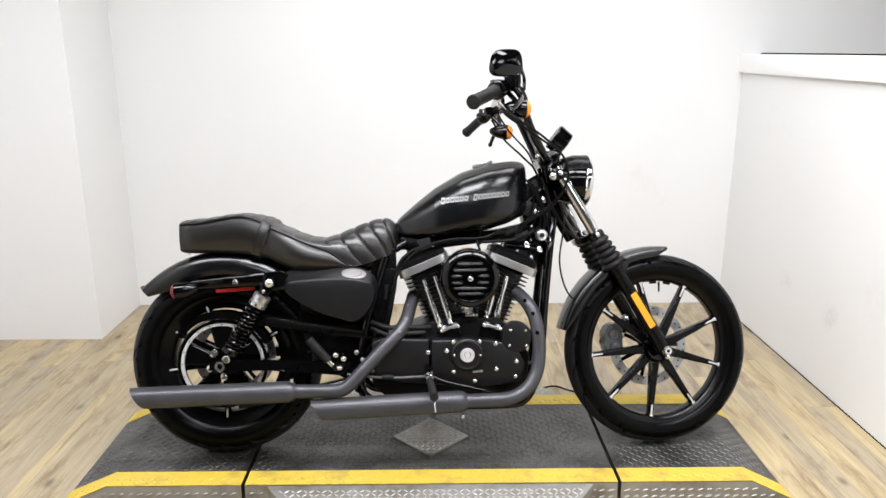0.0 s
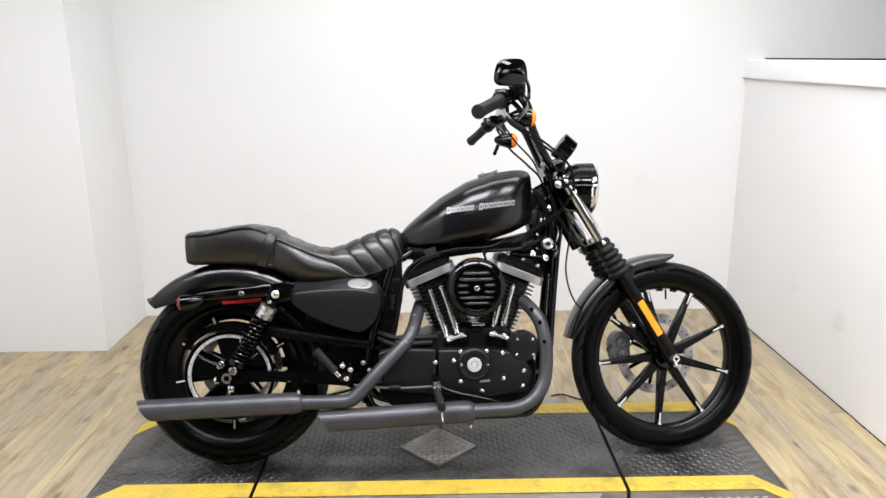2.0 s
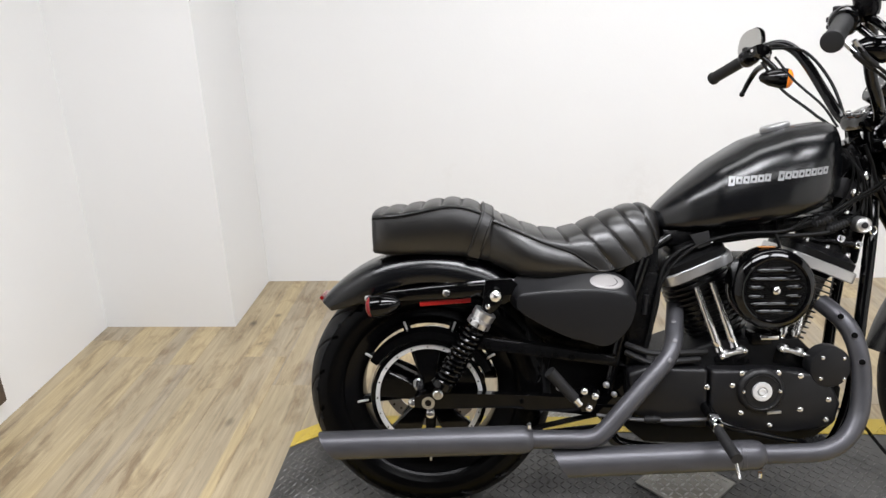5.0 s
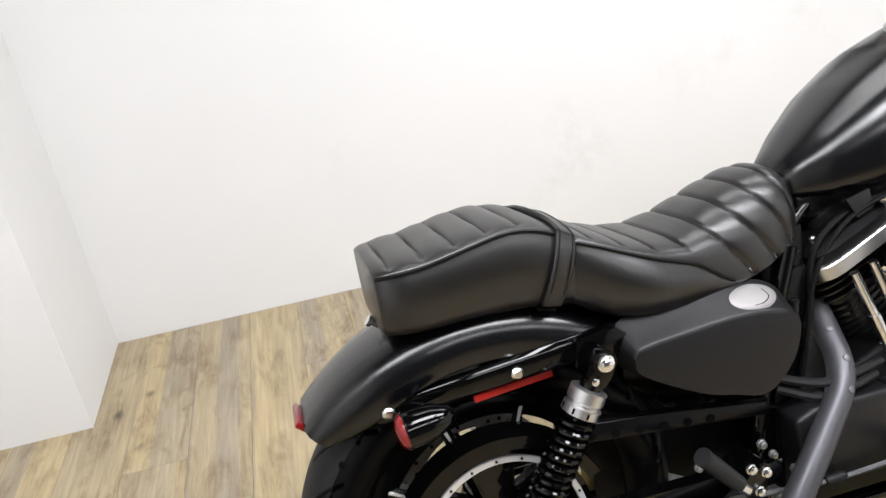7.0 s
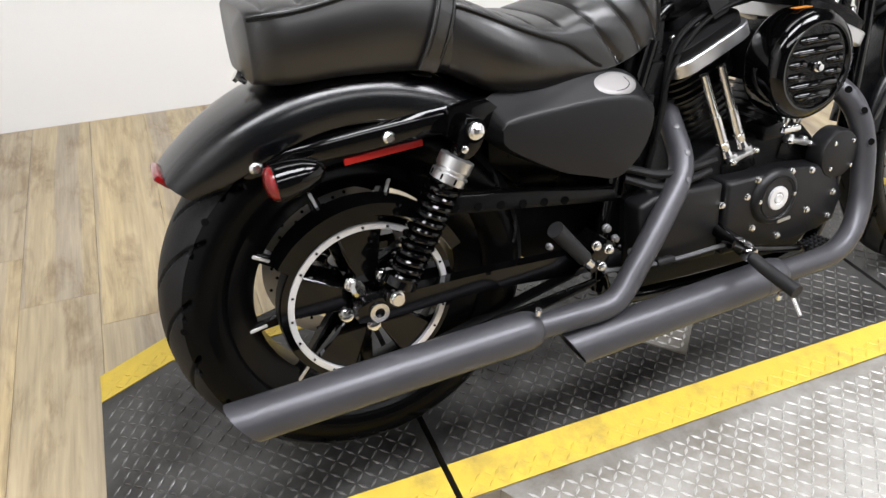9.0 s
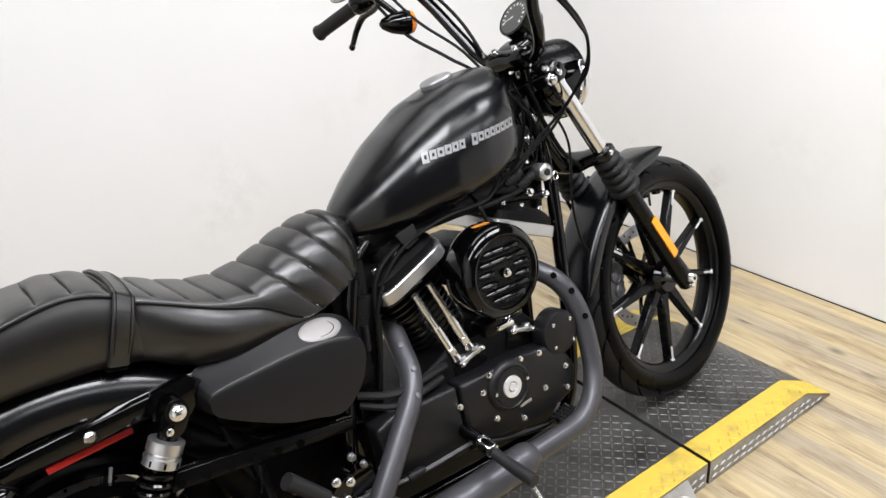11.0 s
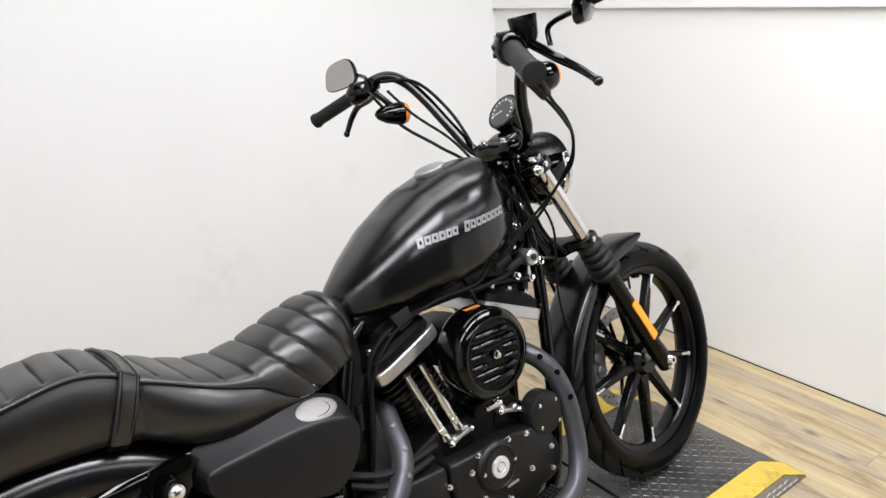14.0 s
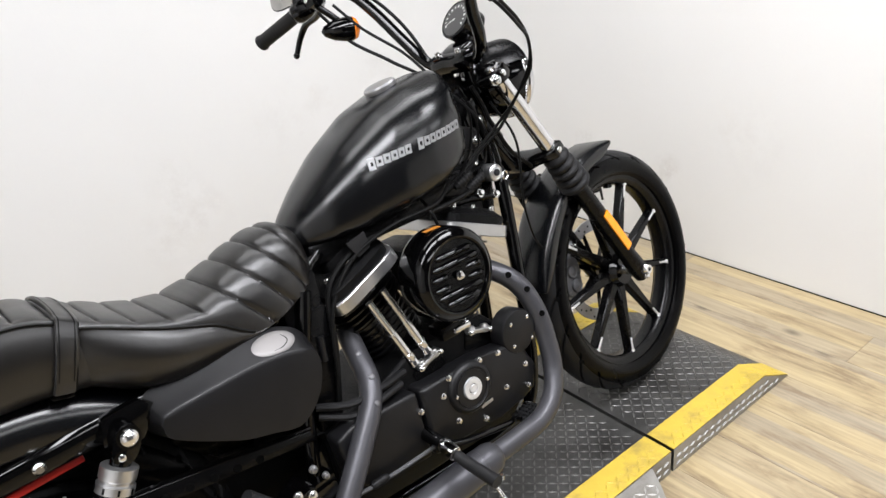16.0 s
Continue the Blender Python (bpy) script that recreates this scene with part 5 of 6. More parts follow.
for x, y, z, r in ((0.33, -0.118, 0.352, 0.006), (0.45, -0.12, 0.36, 0.008), (0.505, -0.125, 0.30, 0.007), (0.47, -0.12, 0.335, 0.007)):
    part("chassis_bolt", g_bolt((x, y, z), (0, -1, 0), r * 0.85, 0.007), DISCM, bike)

# ---- front end ----
FD = V(-0.3713, 0, 0.6196).normalized()
AX = V(1.508, 0, 0.338)
steered = [front, faxle]  # the front end, turned a little to the left
for s in (-1, 1):
    base = AX + V(0, s * 0.077, 0)
    leg = part("fork_leg", g_lathe([(-0.028, 0.010), (-0.026, 0.022), (0.02, 0.026), (0.06, 0.0235), (0.34, 0.0235), (0.355, 0.026), (0.36, 0.024)], base, FD, 26), GLOSS if s > 0 else POWDER, bike, "satin black fork slider")
    steered.append(leg)
    part("fork_tube", g_lathe([(0.35, 0.0195), (0.74, 0.0195)], base, FD, 26), CHROME, leg, "chromed fork tube")
    g = [(0.338, 0.022), (0.342, 0.034)]
    for k in range(5):
        q, rr = 0.345 + 0.0225 * k, 0.0415 - 0.0018 * k
        g += [(q, rr - 0.010), (q + 0.003, rr - 0.0045), (q + 0.0065, rr - 0.001), (q + 0.0105, rr), (q + 0.0145, rr - 0.001), (q + 0.018, rr - 0.0045)]
    g += [(0.460, 0.026), (0.464, 0.021)]
    part("fork_gaiter", g_lathe(g, base, FD, 30), RUBBER, leg, "black ribbed rubber fork gaiter")
    r0, r1 = base + FD * 0.100, base + FD * 0.232
    part("fork_reflector", g_loft([[c + V(dx, s * dy, dz) for dx, dy, dz in ((0.0095, 0.0235, 0.006), (0.0095, 0.0275, 0.006), (-0.0095, 0.0275, -0.006), (-0.0095, 0.0235, -0.006))] for c in (r0 - FD * 0.002, r0, r1, r1 + FD * 0.002)]), ORANGE, leg, "long orange fork reflector")
    part("pinch_bolt", g_bolt(tuple(base + FD * -0.018 + V(-0.006, s * 0.022, -0.006)), (0, s, 0), 0.007, 0.006), STEEL, leg)
for q, nm, zr in ((0.470, "lower_triple_clamp", 0.015), (0.715, "upper_triple_clamp", 0.018)):
    c = AX + FD * q
    tcl = part(nm, g_loft([[c + FD * (zr * math.copysign(abs(math.sin(a)) ** 0.5, math.sin(a))) + V(1, 0, 0.58) * ((fw - bk) / 2 + (fw + bk) / 2 * math.copysign(abs(math.cos(a)) ** 0.6, math.cos(a))) + V(0, y, 0) for a in (math.pi * k / 8 for k in range(16))] for y, fw, bk in ((-0.103, 0.010, 0.008), (-0.100, 0.019, 0.018), (-0.076, 0.024, 0.028), (-0.052, 0.012, 0.034), (-0.03, 0.004, 0.050), (0.03, 0.004, 0.050), (0.052, 0.012, 0.034), (0.076, 0.024, 0.028), (0.100, 0.019, 0.018), (0.103, 0.010, 0.008))]), GLOSS, bike, "gloss black fork clamp", 50)
    steered.append(tcl)
    for s in (-1, 1):
        part("pinch_screw", g_bolt(tuple(c + V(-0.005, s * 0.101, 0)), (0, s, 0), 0.0075, 0.009), STEEL, tcl)
bm = g_box((1.200, 0.0, 0.742), (0.030, 0.040, 0.018), 0.004, rot=(0, 30, 0))
junction = part("brake_junction", bm, GLOSS, bike)
for dy in (-0.012, 0.012):
    part("banjo_bolt", g_bolt((1.196, dy, 0.733), (-0.5, 0, -0.85), 0.006, 0.008), STEEL, junction)
rod("steering_stem", [tuple(AX + FD * 0.49 + V(-0.05, 0, -0.03)), tuple(AX + FD * 0.74 + V(-0.05, 0, -0.03))], 0.022, GLOSS, bike, "", 16, False)

ff = part("front_fender", g_fender((1.508, 0, 0.338), 0.362, 0.061, radians(86), radians(168), 0.034, 40, taper=0.80, end=0.75), DENIM, bike, "satin black front fender", 50)
for s in (-1, 1):
    part("fender_bracket", g_prism([(1.32, 0.60), (1.365, 0.665), (1.395, 0.655), (1.365, 0.585)], s * 0.062 - 0.003, s * 0.062 + 0.003, 0.001), GLOSS, ff)
cl = part("front_caliper", g_prism([(v.x, v.z) for v in smooth_path([(1.338, 0, 0.400), (1.331, 0, 0.375), (1.340, 0, 0.352), (1.335, 0, 0.332), (1.352, 0, 0.314), (1.392, 0, 0.316), (1.404, 0, 0.340), (1.398, 0, 0.372), (1.404, 0, 0.402), (1.385, 0, 0.422), (1.355, 0, 0.418), (1.338, 0, 0.400)], 4)[:-1]], 0.034, 0.088, 0.008), CALIPER, bike, "grey metal brake caliper")
for dx, dz in ((1.366, 0.385), (1.372, 0.342)):
    part("piston_boss", g_lathe([(0, 0.019), (0.008, 0.0185), (0.010, 0.0165), (0.0085, 0.0145), (0.0095, 0.006), (0.012, 0.001)], (dx, 0.036, dz), (0, -1, 0), 24), CALIPER, cl)
part("caliper_bridge", g_prism([(1.395, 0.395), (1.425, 0.452), (1.452, 0.448), (1.440, 0.405), (1.405, 0.365)], 0.052, 0.066, 0.005), GLOSS, cl)
for x, z in ((1.424, 0.436), (1.410, 0.378)):
    part("caliper_bolt", g_bolt((x, 0.052, z), (0, -1, 0), 0.008, 0.008), STEEL, cl)
# valve stem and balance weights inside the rim
part("valve_stem", g_tube([(1.526, 0, 0.572), (1.526, 0, 0.536)], lambda q: 0.0042 - 0.001 * q, 8, False), GRIPM, front)
for x in (1.494, 1.506, 1.546, 1.558):
    part("balance_weight", g_box((x, -0.006, 0.336 + math.sqrt(0.240**2 - (x - 1.508) ** 2) - 0.005), (0.010, 0.016, 0.010), 0.002, rot=(0, -(x - 1.508) * 240, 0)), POWDER, front)
rod("brake_hose", [(1.36, 0.07, 0.46), (1.30, 0.09, 0.60), (1.25, 0.08, 0.75), (1.17, 0.05, 0.85)], 0.005, CABLE, bike, "", 8)

# headlight
HC = V(1.186, 0, 0.935)
HD = V(1, 0, -0.06).normalized()
head = part("headlight", g_lathe([(-0.055, 0.012), (-0.05, 0.04), (-0.03, 0.066), (0.0, 0.079), (0.03, 0.084), (0.050, 0.085)], HC, HD, 48), GLOSS, bike, "gloss black round headlight")
part("headlight_trim", g_lathe([(0.046, 0.084), (0.048, 0.0890), (0.053, 0.0925), (0.060, 0.0935), (0.067, 0.0915), (0.072, 0.0865), (0.071, 0.080), (0.060, 0.078)], HC, HD, 48, closed=True), CHROME, head, "chrome trim ring")
part("reflector_bowl", g_lathe([(0.06, 0.076), (0.03, 0.06), (0.012, 0.03), (0.01, 0.001)], HC, HD, 40, caps=False), CHROME, head)
part("headlight_lens", g_lathe([(0.060, 0.078), (0.068, 0.072), (0.076, 0.05), (0.080, 0.02), (0.081, 0.001)], HC, HD, 44), LENS, head, "clear domed lens")
vis = []
for k in range(19):
    a = radians(22 + 136 * k / 18)
    ca, sa = math.cos(a), math.sin(a)
    vis.append([tuple(HC + HD * h + V(0, r * ca, r * sa)) for h, r in ((-0.045, 0.048), (-0.02, 0.076), (0.02, 0.090), (0.055 + 0.016 * sa, 0.0945), (0.055 + 0.016 * sa, 0.092), (0.02, 0.0875), (-0.02, 0.073), (-0.045, 0.045))])
part("visor", g_loft(vis), POWDER, head, "satin black eyebrow visor")
part("headlight_bracket", g_box((1.165, 0, 0.985), (0.05, 0.05, 0.03), 0.006, rot=(0, 25, 0)), GLOSS, head)
for ob in (*steered, ff, cl, head):
    ob.matrix_basis = Matrix.Translation(AX) @ Matrix.Rotation(radians(6), 4, FD) @ Matrix.Translation(-AX)

# speedometer and risers
SF, SN = V(1.146, 0.010, 1.090), V(-0.80, 0, 0.60)
spd = part("speedometer", g_lathe([(-0.052, 0.036), (-0.048, 0.043), (-0.004, 0.0465), (0.002, 0.0465), (0.004, 0.044), (0.003, 0.0415)], SF, SN, 44), GLOSS, bike, "black round speedometer with pale marks")
part("dial", g_lathe([(0.001, 0.001), (0.001, 0.0405), (0.0036, 0.0405), (0.0036, 0.001)], SF, SN, 40, closed=True), DIAL, spd)
bm = bmesh.new()
su = V(0.60, 0, 0.80)
for k in range(13):
    a = radians(-30 + 240 * k / 12)
    d = su * math.sin(a) + V(0, -1, 0) * math.cos(a)
    sp = SN.cross(d)
    c0, c1 = SF + SN * 0.0042 + d * 0.028, SF + SN * 0.0042 + d * 0.034
    w = 0.0022 if k % 2 == 0 else 0.0012
    q = [bm.verts.new(p) for p in (c0 - sp * w, c0 + sp * w, c1 + sp * w, c1 - sp * w)]
    bm.faces.new(q)
part("dial_mark", bm, DIALMARK, spd)
bm = bmesh.new()
for a0, l, w in ((radians(205), 0.030, 0.0016),):
    d = su * math.sin(a0) + V(0, -1, 0) * math.cos(a0)
    sp = SN.cross(d)
    q = [bm.verts.new(SF + SN * 0.0046 + p) for p in (-sp * w, sp * w, d * l + sp * w * 0.4, d * l - sp * w * 0.4)]
    bm.faces.new(q)
part("needle", bm, DIALMARK, spd)
part("gauge_bracket", g_prism([(1.095, 0.985), (1.125, 0.975), (1.175, 1.055), (1.155, 1.075)], -0.022, 0.022, 0.006), GLOSS, spd)
ris = part("riser_clamp", g_lathe([(-0.064, 0.016), (-0.060, 0.024), (-0.045, 0.028), (-0.015, 0.025), (0.015, 0.025), (0.045, 0.028), (0.060, 0.024), (0.064, 0.016)], (1.105, 0, 1.0), (0, 1, 0), 26), GLOSS, bike, "gloss black handlebar riser clamp")
part("gauge_shroud", g_prism([(1.085, 1.01), (1.10, 1.03), (1.135, 1.045), (1.165, 1.03), (1.15, 0.985), (1.11, 0.975)], -0.038, 0.038, 0.014, seg=3), GLOSS, ris)
for y in (-0.04, 0.04):
    part("riser", g_tube([(1.115, y, 0.925), (1.105, y, 0.985)], 0.016, 16, False), GLOSS, ris)
    part("riser_bolt", g_bolt((1.090, y * 0.9, 1.025), (-0.3, 0, 1), 0.006, 0.006), STEEL, ris)

# handlebar
RISE = [(1.105, 0.06, 1.0), (1.100, 0.100, 1.017), (1.080, 0.145, 1.080), (1.054, 0.193, 1.156), (1.030, 0.228, 1.204)]
RIGHT_RISE = [(1.105, -0.06, 1.0), (1.092, -0.105, 1.013), (1.060, -0.150, 1.052), (1.034, -0.172, 1.096), (1.012, -0.200, 1.142), (1.000, -0.228, 1.186)]
LEFT_END = [(1.000, 0.258, 1.226), (0.960, 0.288, 1.216), (0.918, 0.318, 1.188)]
RIGHT_END = [(0.976, -0.254, 1.216), (0.942, -0.280, 1.216), (0.900, -0.308, 1.200)]
bar = part("handlebar", g_tube([*RIGHT_END[::-1], *RIGHT_RISE[::-1], (1.105, 0.0, 1.0), *RISE, *LEFT_END], 0.0135, 16), GLOSS, bike, "gloss black mini-ape handlebar")
for s in (-1, 1):
    p, q = (V(0.918, 0.318, 1.188), V(0.869, 0.434, 1.148)) if s > 0 else (V(0.896, -0.312, 1.198), V(0.818, -0.436, 1.147))
    d = (q - p).normalized()
    L = (q - p).length
    up = (V(0, 0, 1) - d * d.z).normalized()
    ahead = d.cross(up) * s
    gr = 0.0172 if s > 0 else 0.0195
    prof = [(-0.004, gr + 0.002)]
    for k in range(12):
        u = 0.004 + (L - 0.02) * k / 12
        prof += [(u, gr - 0.0002), (u + 0.0015, gr), (u + 0.0075, gr), (u + 0.009, gr - 0.0002)]
    prof += [(L - 0.012, gr + 0.001), (L - 0.006, gr + 0.0028), (L - 0.001, gr + 0.0015), (L, gr - 0.003), (L + 0.0006, 0.001)]
    part("grip", g_lathe(prof, p, d, 28), GRIPM, bar, "black rubber grip")
    # switch gear: two clamshell halves, buttons, screws
    hc = p - d * 0.026
    hr = 0.026 if s > 0 else 0.031
    part("switch_housing", g_lathe([(-0.030, 0.015), (-0.027, hr - 0.005), (-0.018, hr - 0.001), (-0.003, hr), (-0.002, hr - 0.0015), (-0.001, hr), (0.012, hr), (0.021, hr - 0.004), (0.024, 0.017)], hc, d, 30), GLOSS, bar, "gloss black switch housing")
    turn = d.to_track_quat("Y", "Z").to_euler()
    rot = [math.degrees(a) for a in turn]
    part("switch_button", g_box(tuple(hc - ahead * hr * 0.86 + up * 0.006), (0.014, 0.017, 0.010), 0.003, rot=rot), GRIPM, bar)
    part("switch_button", g_box(tuple(hc - ahead * hr * 0.88 - up * 0.008 + d * 0.004), (0.012, 0.012, 0.008), 0.002, rot=rot), GRIPM, bar)
    part("switch_button", g_box(tuple(hc - ahead * hr * 0.45 + up * hr * 0.80 - d * 0.006), (0.016, 0.014, 0.012), 0.003, rot=rot), GRIPM, bar)
    pc = p - d * 0.062
    part("lever_perch", g_loft([[tuple(c + ahead * u + up * v) for u, v in ((-0.018, 0.014), (0.004, 0.019), (w, 0.010), (w, -0.010), (0.004, -0.017), (-0.018, -0.013))] for c, w in ((pc - d * 0.016, 0.026), (pc - d * 0.006, 0.040), (pc + d * 0.012, 0.048), (pc + d * 0.020, 0.036))]), GLOSS, bar, "gloss black lever perch")
    part("perch_bolt", g_bolt(tuple(pc - ahead * 0.017 + up * 0.004), tuple(-ahead), 0.005, 0.005), STEEL, bar)
    if s < 0:
        rc = V(0.958, -0.288, 1.226)
        part("brake_reservoir", g_lathe([(-0.012, 0.010), (-0.010, 0.021), (0.0, 0.0245), (0.026, 0.0275), (0.032, 0.0275)], rc, (-0.12, -0.05, 1), 30), POWDER, bar, "black round brake fluid reservoir")
        part("reservoir_lid", g_lathe([(0.031, 0.0285), (0.037, 0.0285), (0.039, 0.0265), (0.0385, 0.019), (0.037, 0.018), (0.037, 0.001)], rc, (-0.12, -0.05, 1), 30), GLOSS, bar)
        part("sight_plate", g_lathe([(0.0372, 0.0165), (0.0385, 0.0160), (0.0386, 0.001)], rc, (-0.12, -0.05, 1), 26), DISCM, bar, "bare metal reservoir plate")
        lever = [pc + ahead * 0.038 + up * 0.002, V(0.972, -0.345, 1.176), V(0.952, -0.415, 1.146), V(0.924, -0.478, 1.118)]
    else:
        lever = [pc + ahead * 0.038, V(0.996, 0.350, 1.182), V(0.994, 0.412, 1.168), V(0.985, 0.442, 1.140), V(0.974, 0.453, 1.112), V(0.970, 0.458, 1.101)]
    part("brake_lever" if s < 0 else "clutch_lever", g_tube(lever, lambda q: 0.0105 - 0.0042 * q, 12), GLOSS, bar, "black curved lever")
    part("lever_ball", g_lathe([(-0.009, 0.002), (-0.006, 0.0068), (0, 0.009), (0.006, 0.0068), (0.009, 0.002)], lever[-1], (0, 1, 0), 16), GLOSS, bar)
    # turn signal under the bar
    sc = V(0.968, -0.300, 1.147) if s < 0 else V(0.990, 0.246, 1.132)
    sd = V(1, 0.06, -0.05) if s < 0 else V(1, -0.35, -0.10)
    part("turn_signal", g_lathe([(-0.048, 0.003), (-0.042, 0.012), (-0.02, 0.023), (0.005, 0.028), (0.024, 0.029), (0.028, 0.027)], sc, sd, 28), GLOSS, bar, "gloss black bullet turn signal")
    part("signal_lens", g_lathe([(0.022, 0.0275), (0.028, 0.0275), (0.036, 0.024), (0.042, 0.014), (0.044, 0.002)], sc, sd, 26), AMBER, bar, "amber lens")
    part("signal_stalk", g_tube([sc + V(0.0, 0, 0.02), pc + ahead * 0.012 - up * 0.012], 0.008, 10, False), GLOSS, bar)
    # mirror
    mc = V(0.909, -0.469, 1.254) if s < 0 else V(0.999, 0.484, 1.262)
    nrm = V(-0.52, 0.85, 0.05) if s < 0 else V(-0.95, -0.30, 0.05)
    nrm.normalize()
    sx = V(0, 0, 1).cross(nrm).normalized() * (-s)
    sy = nrm.cross(sx).normalized()
    if sy.z < 0:
        sy = -sy
    out = []
    for k in range(28):
        a = 2 * math.pi * k / 28
        ca, sa = math.cos(a), math.sin(a)
        u, v = 0.056 * math.copysign(abs(ca) ** 0.60, ca), 0.039 * math.copysign(abs(sa) ** 0.64, sa)
        v += -0.12 * u
        u *= 1 - 0.13 * (v / 0.04)
        out.append((u, v))
    def mring(k, dep):
        return [tuple(mc + sx * (u * k) + sy * (v * k) - nrm * dep) for u, v in out]
    mir = part("mirror", g_loft([mring(0.95, -0.001), mring(1.0, 0.001), mring(1.0, 0.006), mring(0.92, 0.016), mring(0.60, 0.023), mring(0.1, 0.025)]), GLOSS, bar, "gloss black rear-view mirror shell")
    part("mirror_glass", g_loft([mring(0.94, -0.0012), mring(0.94, -0.0018)]), MIRRORG, mir, "mirror glass")
    back = mc - nrm * 0.022
    foot = V(0.986, -0.322, 1.200) if s < 0 else V(0.985, 0.325, 1.205)
    knee = foot + V(0.0, -0.004, 0.036) if s < 0 else foot + V(0.006, 0.02, 0.03)
    part("mirror_stem", g_tube([back, back - nrm * 0.024, back.lerp(knee, 0.5) - nrm * 0.016 + V(0, 0, 0.004), knee, foot], 0.0056, 10), GLOSS, bar, "thin black mirror stem")

# cables
for shift in (0.0, 0.012):
    pts = [(0.905, -0.345 + 3.2 * shift, 1.160), (0.936, -0.338 + 2.0 * shift, 1.126), (0.996, -0.297, 1.099 - shift), (1.062, -0.264, 1.060 - shift), (1.122, -0.222, 1.015), (1.155, -0.178, 0.965 - shift), (1.152, -0.125, 0.902), (1.116, -0.088, 0.852 - shift), (1.058, -0.074, 0.812 - shift * 0.6), (0.99, -0.079, 0.774 - shift), (0.92, -0.090, 0.750), (0.86, -0.10, 0.715)]
    thr = rod("cable", pts, 0.0036, CABLE, bike, "black throttle cable looping ahead of the fork", 8)
    a, c = V(*pts[0]), V(*pts[2])
    part("cable_elbow", g_tube([a, V(*pts[1]).lerp(a, 0.35)], 0.0050, 10, False), SILVER, thr, "bright metal cable elbow")
    part("cable_sleeve", g_tube([V(*pts[1]).lerp(a, 0.35), V(*pts[1]), V(*pts[1]).lerp(c, 0.5)], 0.0066, 10), GRIPM, thr)
for pts, r in (([(0.955, 0.27, 1.180), (1.0, 0.235, 1.10), (1.06, 0.17, 1.03), (1.10, 0.10, 0.96), (1.10, 0.05, 0.80)], 0.0042),
               ([(0.97, 0.25, 1.215), (1.04, 0.20, 1.20), (1.09, 0.15, 1.12), (1.11, 0.10, 1.02), (1.10, 0.05, 0.93)], 0.0042),
               ([(0.98, 0.24, 1.19), (1.02, 0.20, 1.12), (1.07, 0.14, 1.05), (1.09, 0.09, 0.99)], 0.0036),
               ([(1.13, -0.06, 0.90), (1.16, -0.085, 0.80), (1.145, -0.085, 0.66), (1.17, -0.07, 0.56), (1.22, -0.05, 0.50)], 0.003),
               ([(1.06, -0.06, 0.76), (1.0, -0.09, 0.735), (0.90, -0.10, 0.728), (0.80, -0.095, 0.728), (0.68, -0.09, 0.715), (0.60, -0.09, 0.66), (0.575, -0.10, 0.55), (0.55, -0.10, 0.45)], 0.006),
               ([(0.95, -0.08, 0.77), (0.88, -0.11, 0.742), (0.76, -0.11, 0.735), (0.66, -0.10, 0.70), (0.59, -0.10, 0.62), (0.56, -0.105, 0.50)], 0.0045),
               ([(0.88, -0.05, 0.76), (0.86, -0.11, 0.735), (0.868, -0.115, 0.70)], 0.004)):
    rod("cable", pts, r, CABLE, bike, "black control cable", 8)
ign = part("ignition_switch", g_lathe([(0, 0.020), (0.03, 0.020), (0.033, 0.0185), (0.0345, 0.016), (0.0335, 0.0145), (0.0345, 0.012), (0.0350, 0.001)], (1.086, -0.046, 0.747), (0, -1, 0), 24), SILVER, bike, "silver ignition switch with dark key slot")
part("key_slot", g_box((1.086, -0.0812, 0.747), (0.004, 0.002, 0.013), 0.0008, rot=(0, 35, 0)), DARK, ign)
part("key_barrel", g_lathe([(0.034, 0.0085), (0.0375, 0.0080), (0.038, 0.0055)], (1.086, -0.046, 0.747), (0, -1, 0), 16), PLATE, ign)
part("key_ring", g_lathe([(0, 0.010), (0.002, 0.0115), (0.004, 0.010), (0.002, 0.0085)], (1.104, -0.084, 0.735), (0.3, -1, 0), 18, closed=True), STEEL, ign)
coil = part("ignition_coil", g_prism([(0.93, 0.742), (0.96, 0.770), (1.03, 0.785), (1.07, 0.775), (1.075, 0.712), (0.99, 0.705)], -0.040, 0.060, 0.012), WRINKLE, bike, "black ignition coil under the tank's nose")
part("coil_plate", g_prism([(0.938, 0.752), (0.962, 0.762), (0.985, 0.777), (1.018, 0.774), (1.034, 0.760), (1.038, 0.743), (1.028, 0.726), (1.006, 0.720), (0.965, 0.730), (0.936, 0.736)], -0.050, -0.044, 0.002), PLATE, coil, "dull grey-black pressed plate")
part("plate_bolt", g_bolt((1.016, -0.050, 0.745), (0, -1, 0), 0.0085, 0.005), PLATE, coil)
for k in range(3):
    part("plate_slot", g_box((0.966 + 0.010 * k, -0.0505, 0.752 + 0.003 * k), (0.004, 0.002, 0.010), 0.0008, rot=(0, 15, 0)), DARK, coil)
for s in (-1, 1):
    mount = part("tank_mount", g_prism([(1.022, 0.860), (1.050, 0.864), (1.070, 0.856), (1.088, 0.838), (1.094, 0.822), (1.086, 0.810), (1.066, 0.807), (1.024, 0.818)], s * 0.046 - 0.003, s * 0.046 + 0.003, 0.002), PLATE, bike, "dull grey-black tank mounting plate")
    part("mount_bolt", g_lathe([(0, 0.0125), (0.003, 0.0125), (0.0035, 0.0095), (0.009, 0.0090), (0.011, 0.006)], (1.074, s * 0.049, 0.825), (0, s, 0), 18), STEEL, mount)
boss = part("neck_boss", g_lathe([(0, 0.017), (0.014, 0.0165), (0.018, 0.0135)], (1.097, -0.030, 0.867), (0, -1, 0), 20), GLOSS, bike)
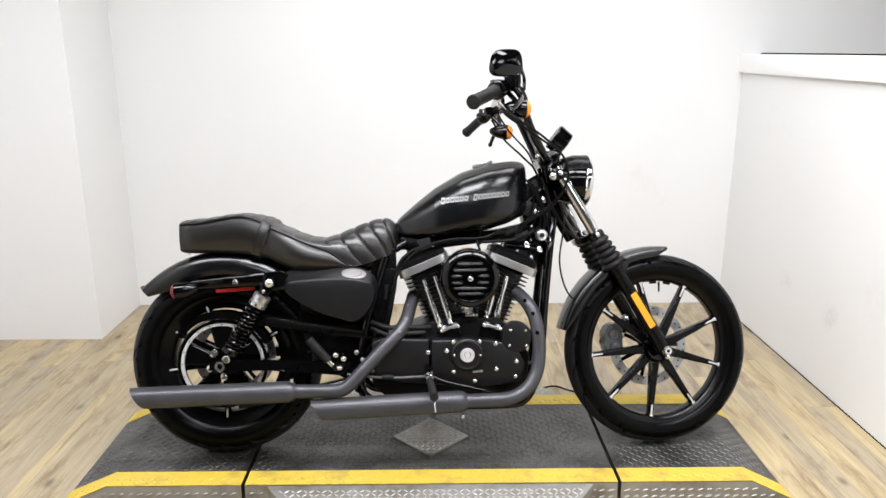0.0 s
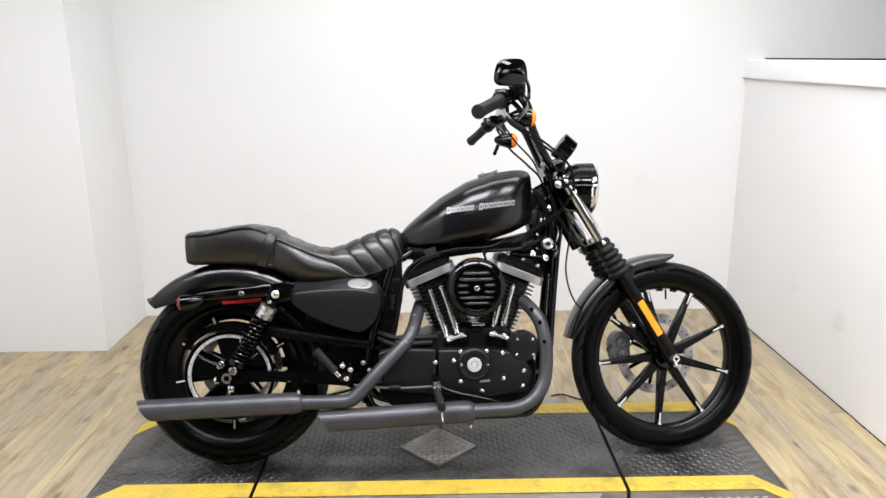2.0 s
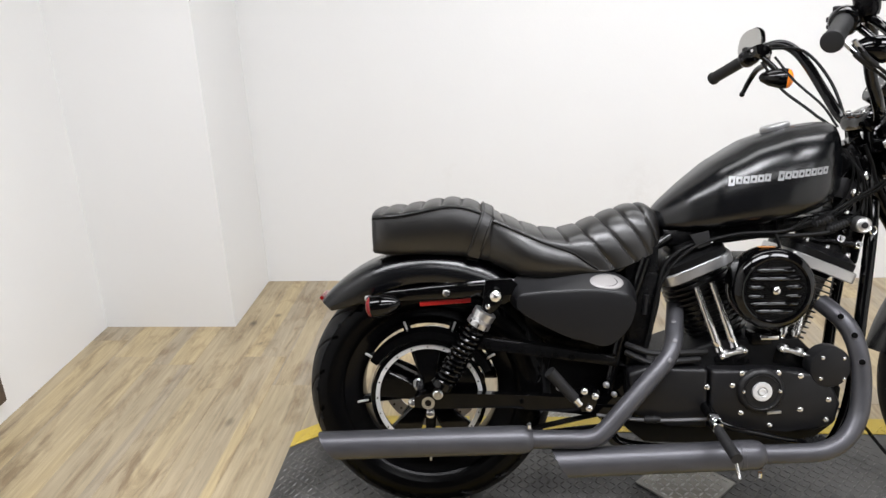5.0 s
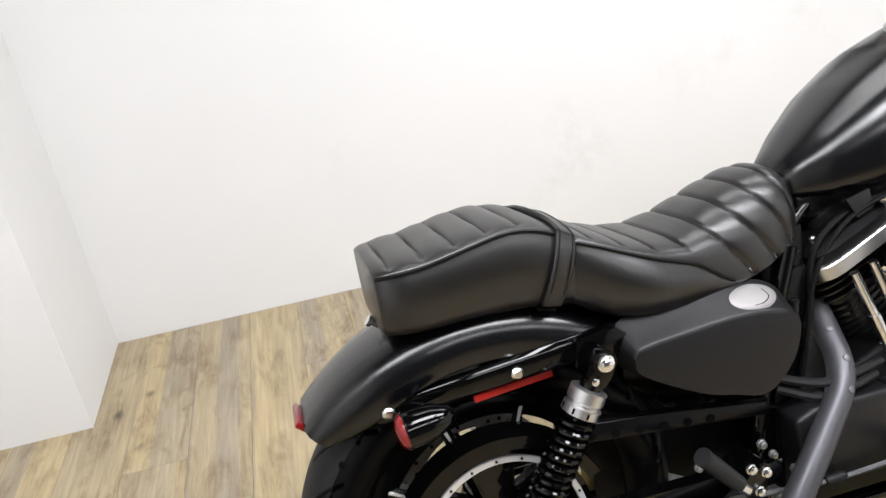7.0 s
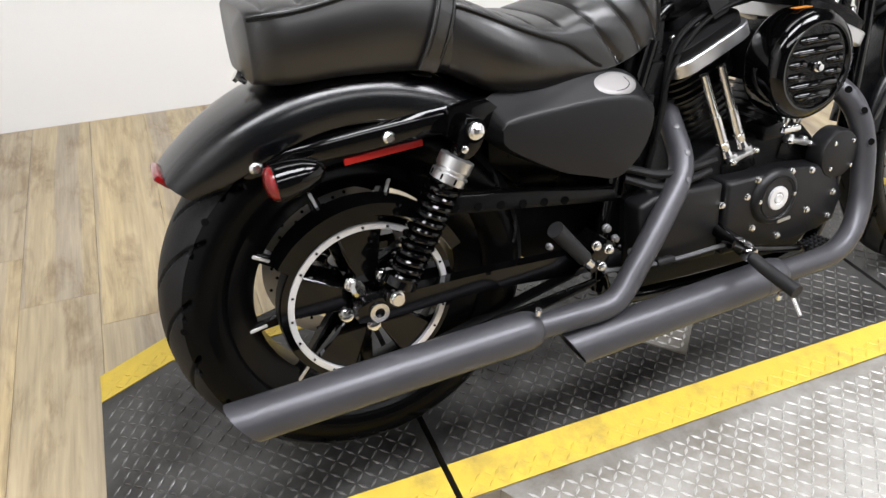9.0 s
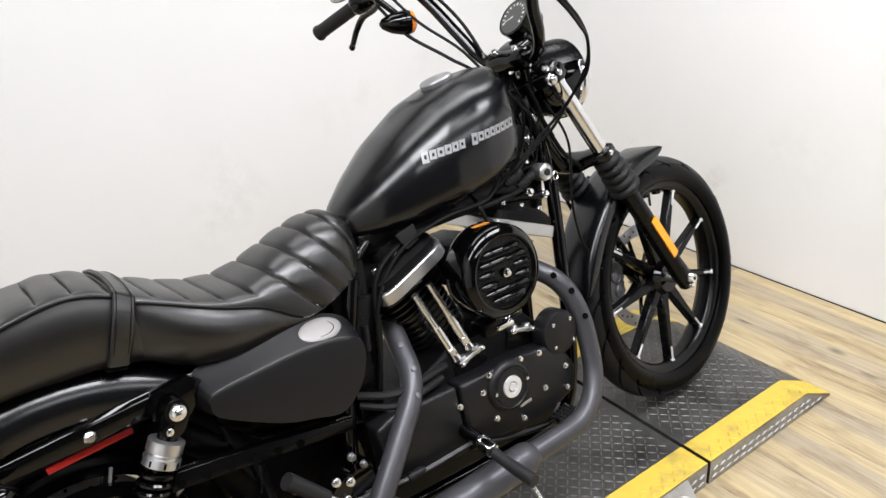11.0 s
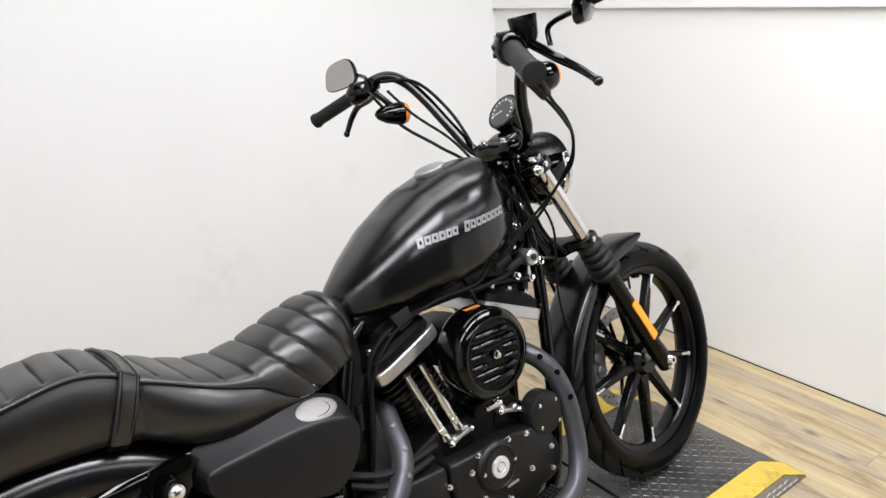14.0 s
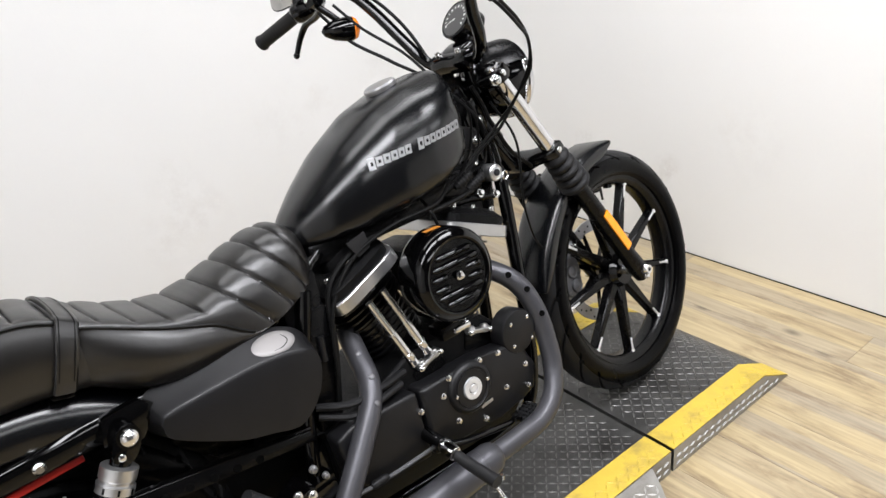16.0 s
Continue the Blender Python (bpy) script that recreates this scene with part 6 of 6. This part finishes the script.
part("boss_bolt", g_lathe([(0, 0.0105), (0.006, 0.0100), (0.008, 0.006)], (1.097, -0.048, 0.867), (0, -1, 0), 12), STEEL, boss)
rod("neck_hose", [(1.085, -0.060, 0.945), (1.105, -0.062, 0.897), (1.115, -0.062, 0.860), (1.133, -0.062, 0.824), (1.152, -0.060, 0.791), (1.175, -0.058, 0.762), (1.212, -0.056, 0.731), (1.236, -0.040, 0.715)], 0.0052, CABLE, bike, "black rubber hose beside the steering neck", 8)
stay = part("engine_stay", g_tube([(0.95, -0.058, 0.713), (1.01, -0.060, 0.708), (1.072, -0.060, 0.697)], 0.008, 12, False), POWDER, bike)
for x, z in ((1.079, 0.696), (1.035, 0.712)):
    part("stay_nut", g_lathe([(-0.004, 0.010), (0.006, 0.010), (0.0065, 0.007), (0.013, 0.006)], (x, -0.064, z), (0.2, -0.9, 0.3), 8), STEEL, stay)
for k, (x, z) in enumerate(((1.052, 0.778), (1.066, 0.752), (1.050, 0.728))):
    part("coil_terminal", g_lathe([(0, 0.0075), (0.010, 0.0070), (0.013, 0.004)], (x, -0.044, z), (0.2, -1, 0.1 * k), 10), GLOSS if k else STEEL, coil)
for k, (x, z) in enumerate(((0.955, 0.752), (0.990, 0.738))):
    ribs = [(0, 0.006)]
    for q in range(6):
        ribs += [(0.004 + 0.008 * q, 0.0085), (0.008 + 0.008 * q, 0.0115), (0.0105 + 0.008 * q, 0.0085)]
    part("ribbed_boot", g_lathe(ribs, (x, -0.088, z), (0.9, -0.05, 0.35), 14), GRIPM, bike, "ribbed black rubber plug boot")
for x, y, z in ((1.118, -0.105, 0.946),):
    part("frame_bolt", g_bolt((x, y, z), (0, -1, 0), 0.010, 0.012), STEEL, bike)
part("bracket_plate", g_prism([(0.655, 0.735), (0.70, 0.745), (0.705, 0.712), (0.675, 0.70)], -0.105, -0.101, 0.001), GRIPM, bike)

# blocks that close the frame behind the engine
upright = part("mount_plate", g_prism([(0.525, 0.640), (0.585, 0.640), (0.580, 0.540), (0.566, 0.470), (0.552, 0.400), (0.500, 0.400), (0.510, 0.480), (0.530, 0.560)], -0.092, -0.070, 0.006), POWDER, bike)
part("plate_rib", g_tube([(0.553, -0.094, 0.585), (0.548, -0.094, 0.535)], 0.007, 10, False), CASE, upright)
part("wiring_tray", g_prism([(0.60, 0.70), (0.60, 0.745), (0.90, 0.762), (1.0, 0.775), (1.0, 0.745), (0.88, 0.722), (0.70, 0.700)], -0.055, 0.055, 0.006), POWDER, bike, "black wiring tray under the tank")
part("battery_box", g_prism([(0.50, 0.46), (0.50, 0.70), (0.585, 0.71), (0.585, 0.56), (0.545, 0.46)], -0.085, 0.085, 0.008), POWDER, bike, "black battery box")
part("gearbox_case", g_prism([(0.235, 0.345), (0.30, 0.47), (0.50, 0.47), (0.52, 0.40), (0.50, 0.25), (0.40, 0.25)], -0.03, 0.10, 0.012), WRINKLE, bike)
part("inner_fender", g_prism([(0.25, 0.60), (0.25, 0.50), (0.36, 0.40), (0.52, 0.40), (0.52, 0.62)], -0.05, 0.05, 0.01), POWDER, bike)
part("head_harness", g_prism([(1.04, 0.64), (1.02, 0.90), (1.07, 0.95), (1.12, 0.90), (1.13, 0.80), (1.10, 0.64)], -0.030, 0.030, 0.008), POWDER, bike)
for k in range(5):
    rod("wire", [(1.02 + 0.012 * k, -0.035 - 0.006 * k, 0.955 - 0.01 * k), (1.06 + 0.01 * k, -0.06 - 0.006 * (k % 3), 0.90 - 0.02 * k), (1.05 + 0.016 * k, -0.055, 0.82 - 0.02 * k), (1.0 + 0.02 * k, -0.05, 0.76)], 0.0032, CABLE, bike, "", 6)

# ---- floor planks, last ----
PW, PL = 0.183, 1.22
bm = g_box((0, 0, -0.004), (PW - 0.0008, PL - 0.0008, 0.008), 0.0005, seg=1)
plank_mesh = bpy.data.meshes.new("plank")
bmesh.ops.recalc_face_normals(bm, faces=bm.faces)
bm.to_mesh(plank_mesh)
bm.free()
plank_mesh.materials.append(OAK)
rng = random.Random(5)
px = XL + PW / 2 - 0.02
while px < 5.0:
    py = YF - rng.random() * PL
    while py < YB:
        # planks at the walls are cut to length
        lo, hi = max(py, YF + 0.002), min(py + PL, YB - 0.001)
        if hi - lo > 0.03:
            ob = new("plank", plank_mesh)
            ob.location, ob.parent = (px, (lo + hi) / 2, 0.0), floor
            ob.scale = (1, (hi - lo) / PL, 1)
        py += PL
    px += PW
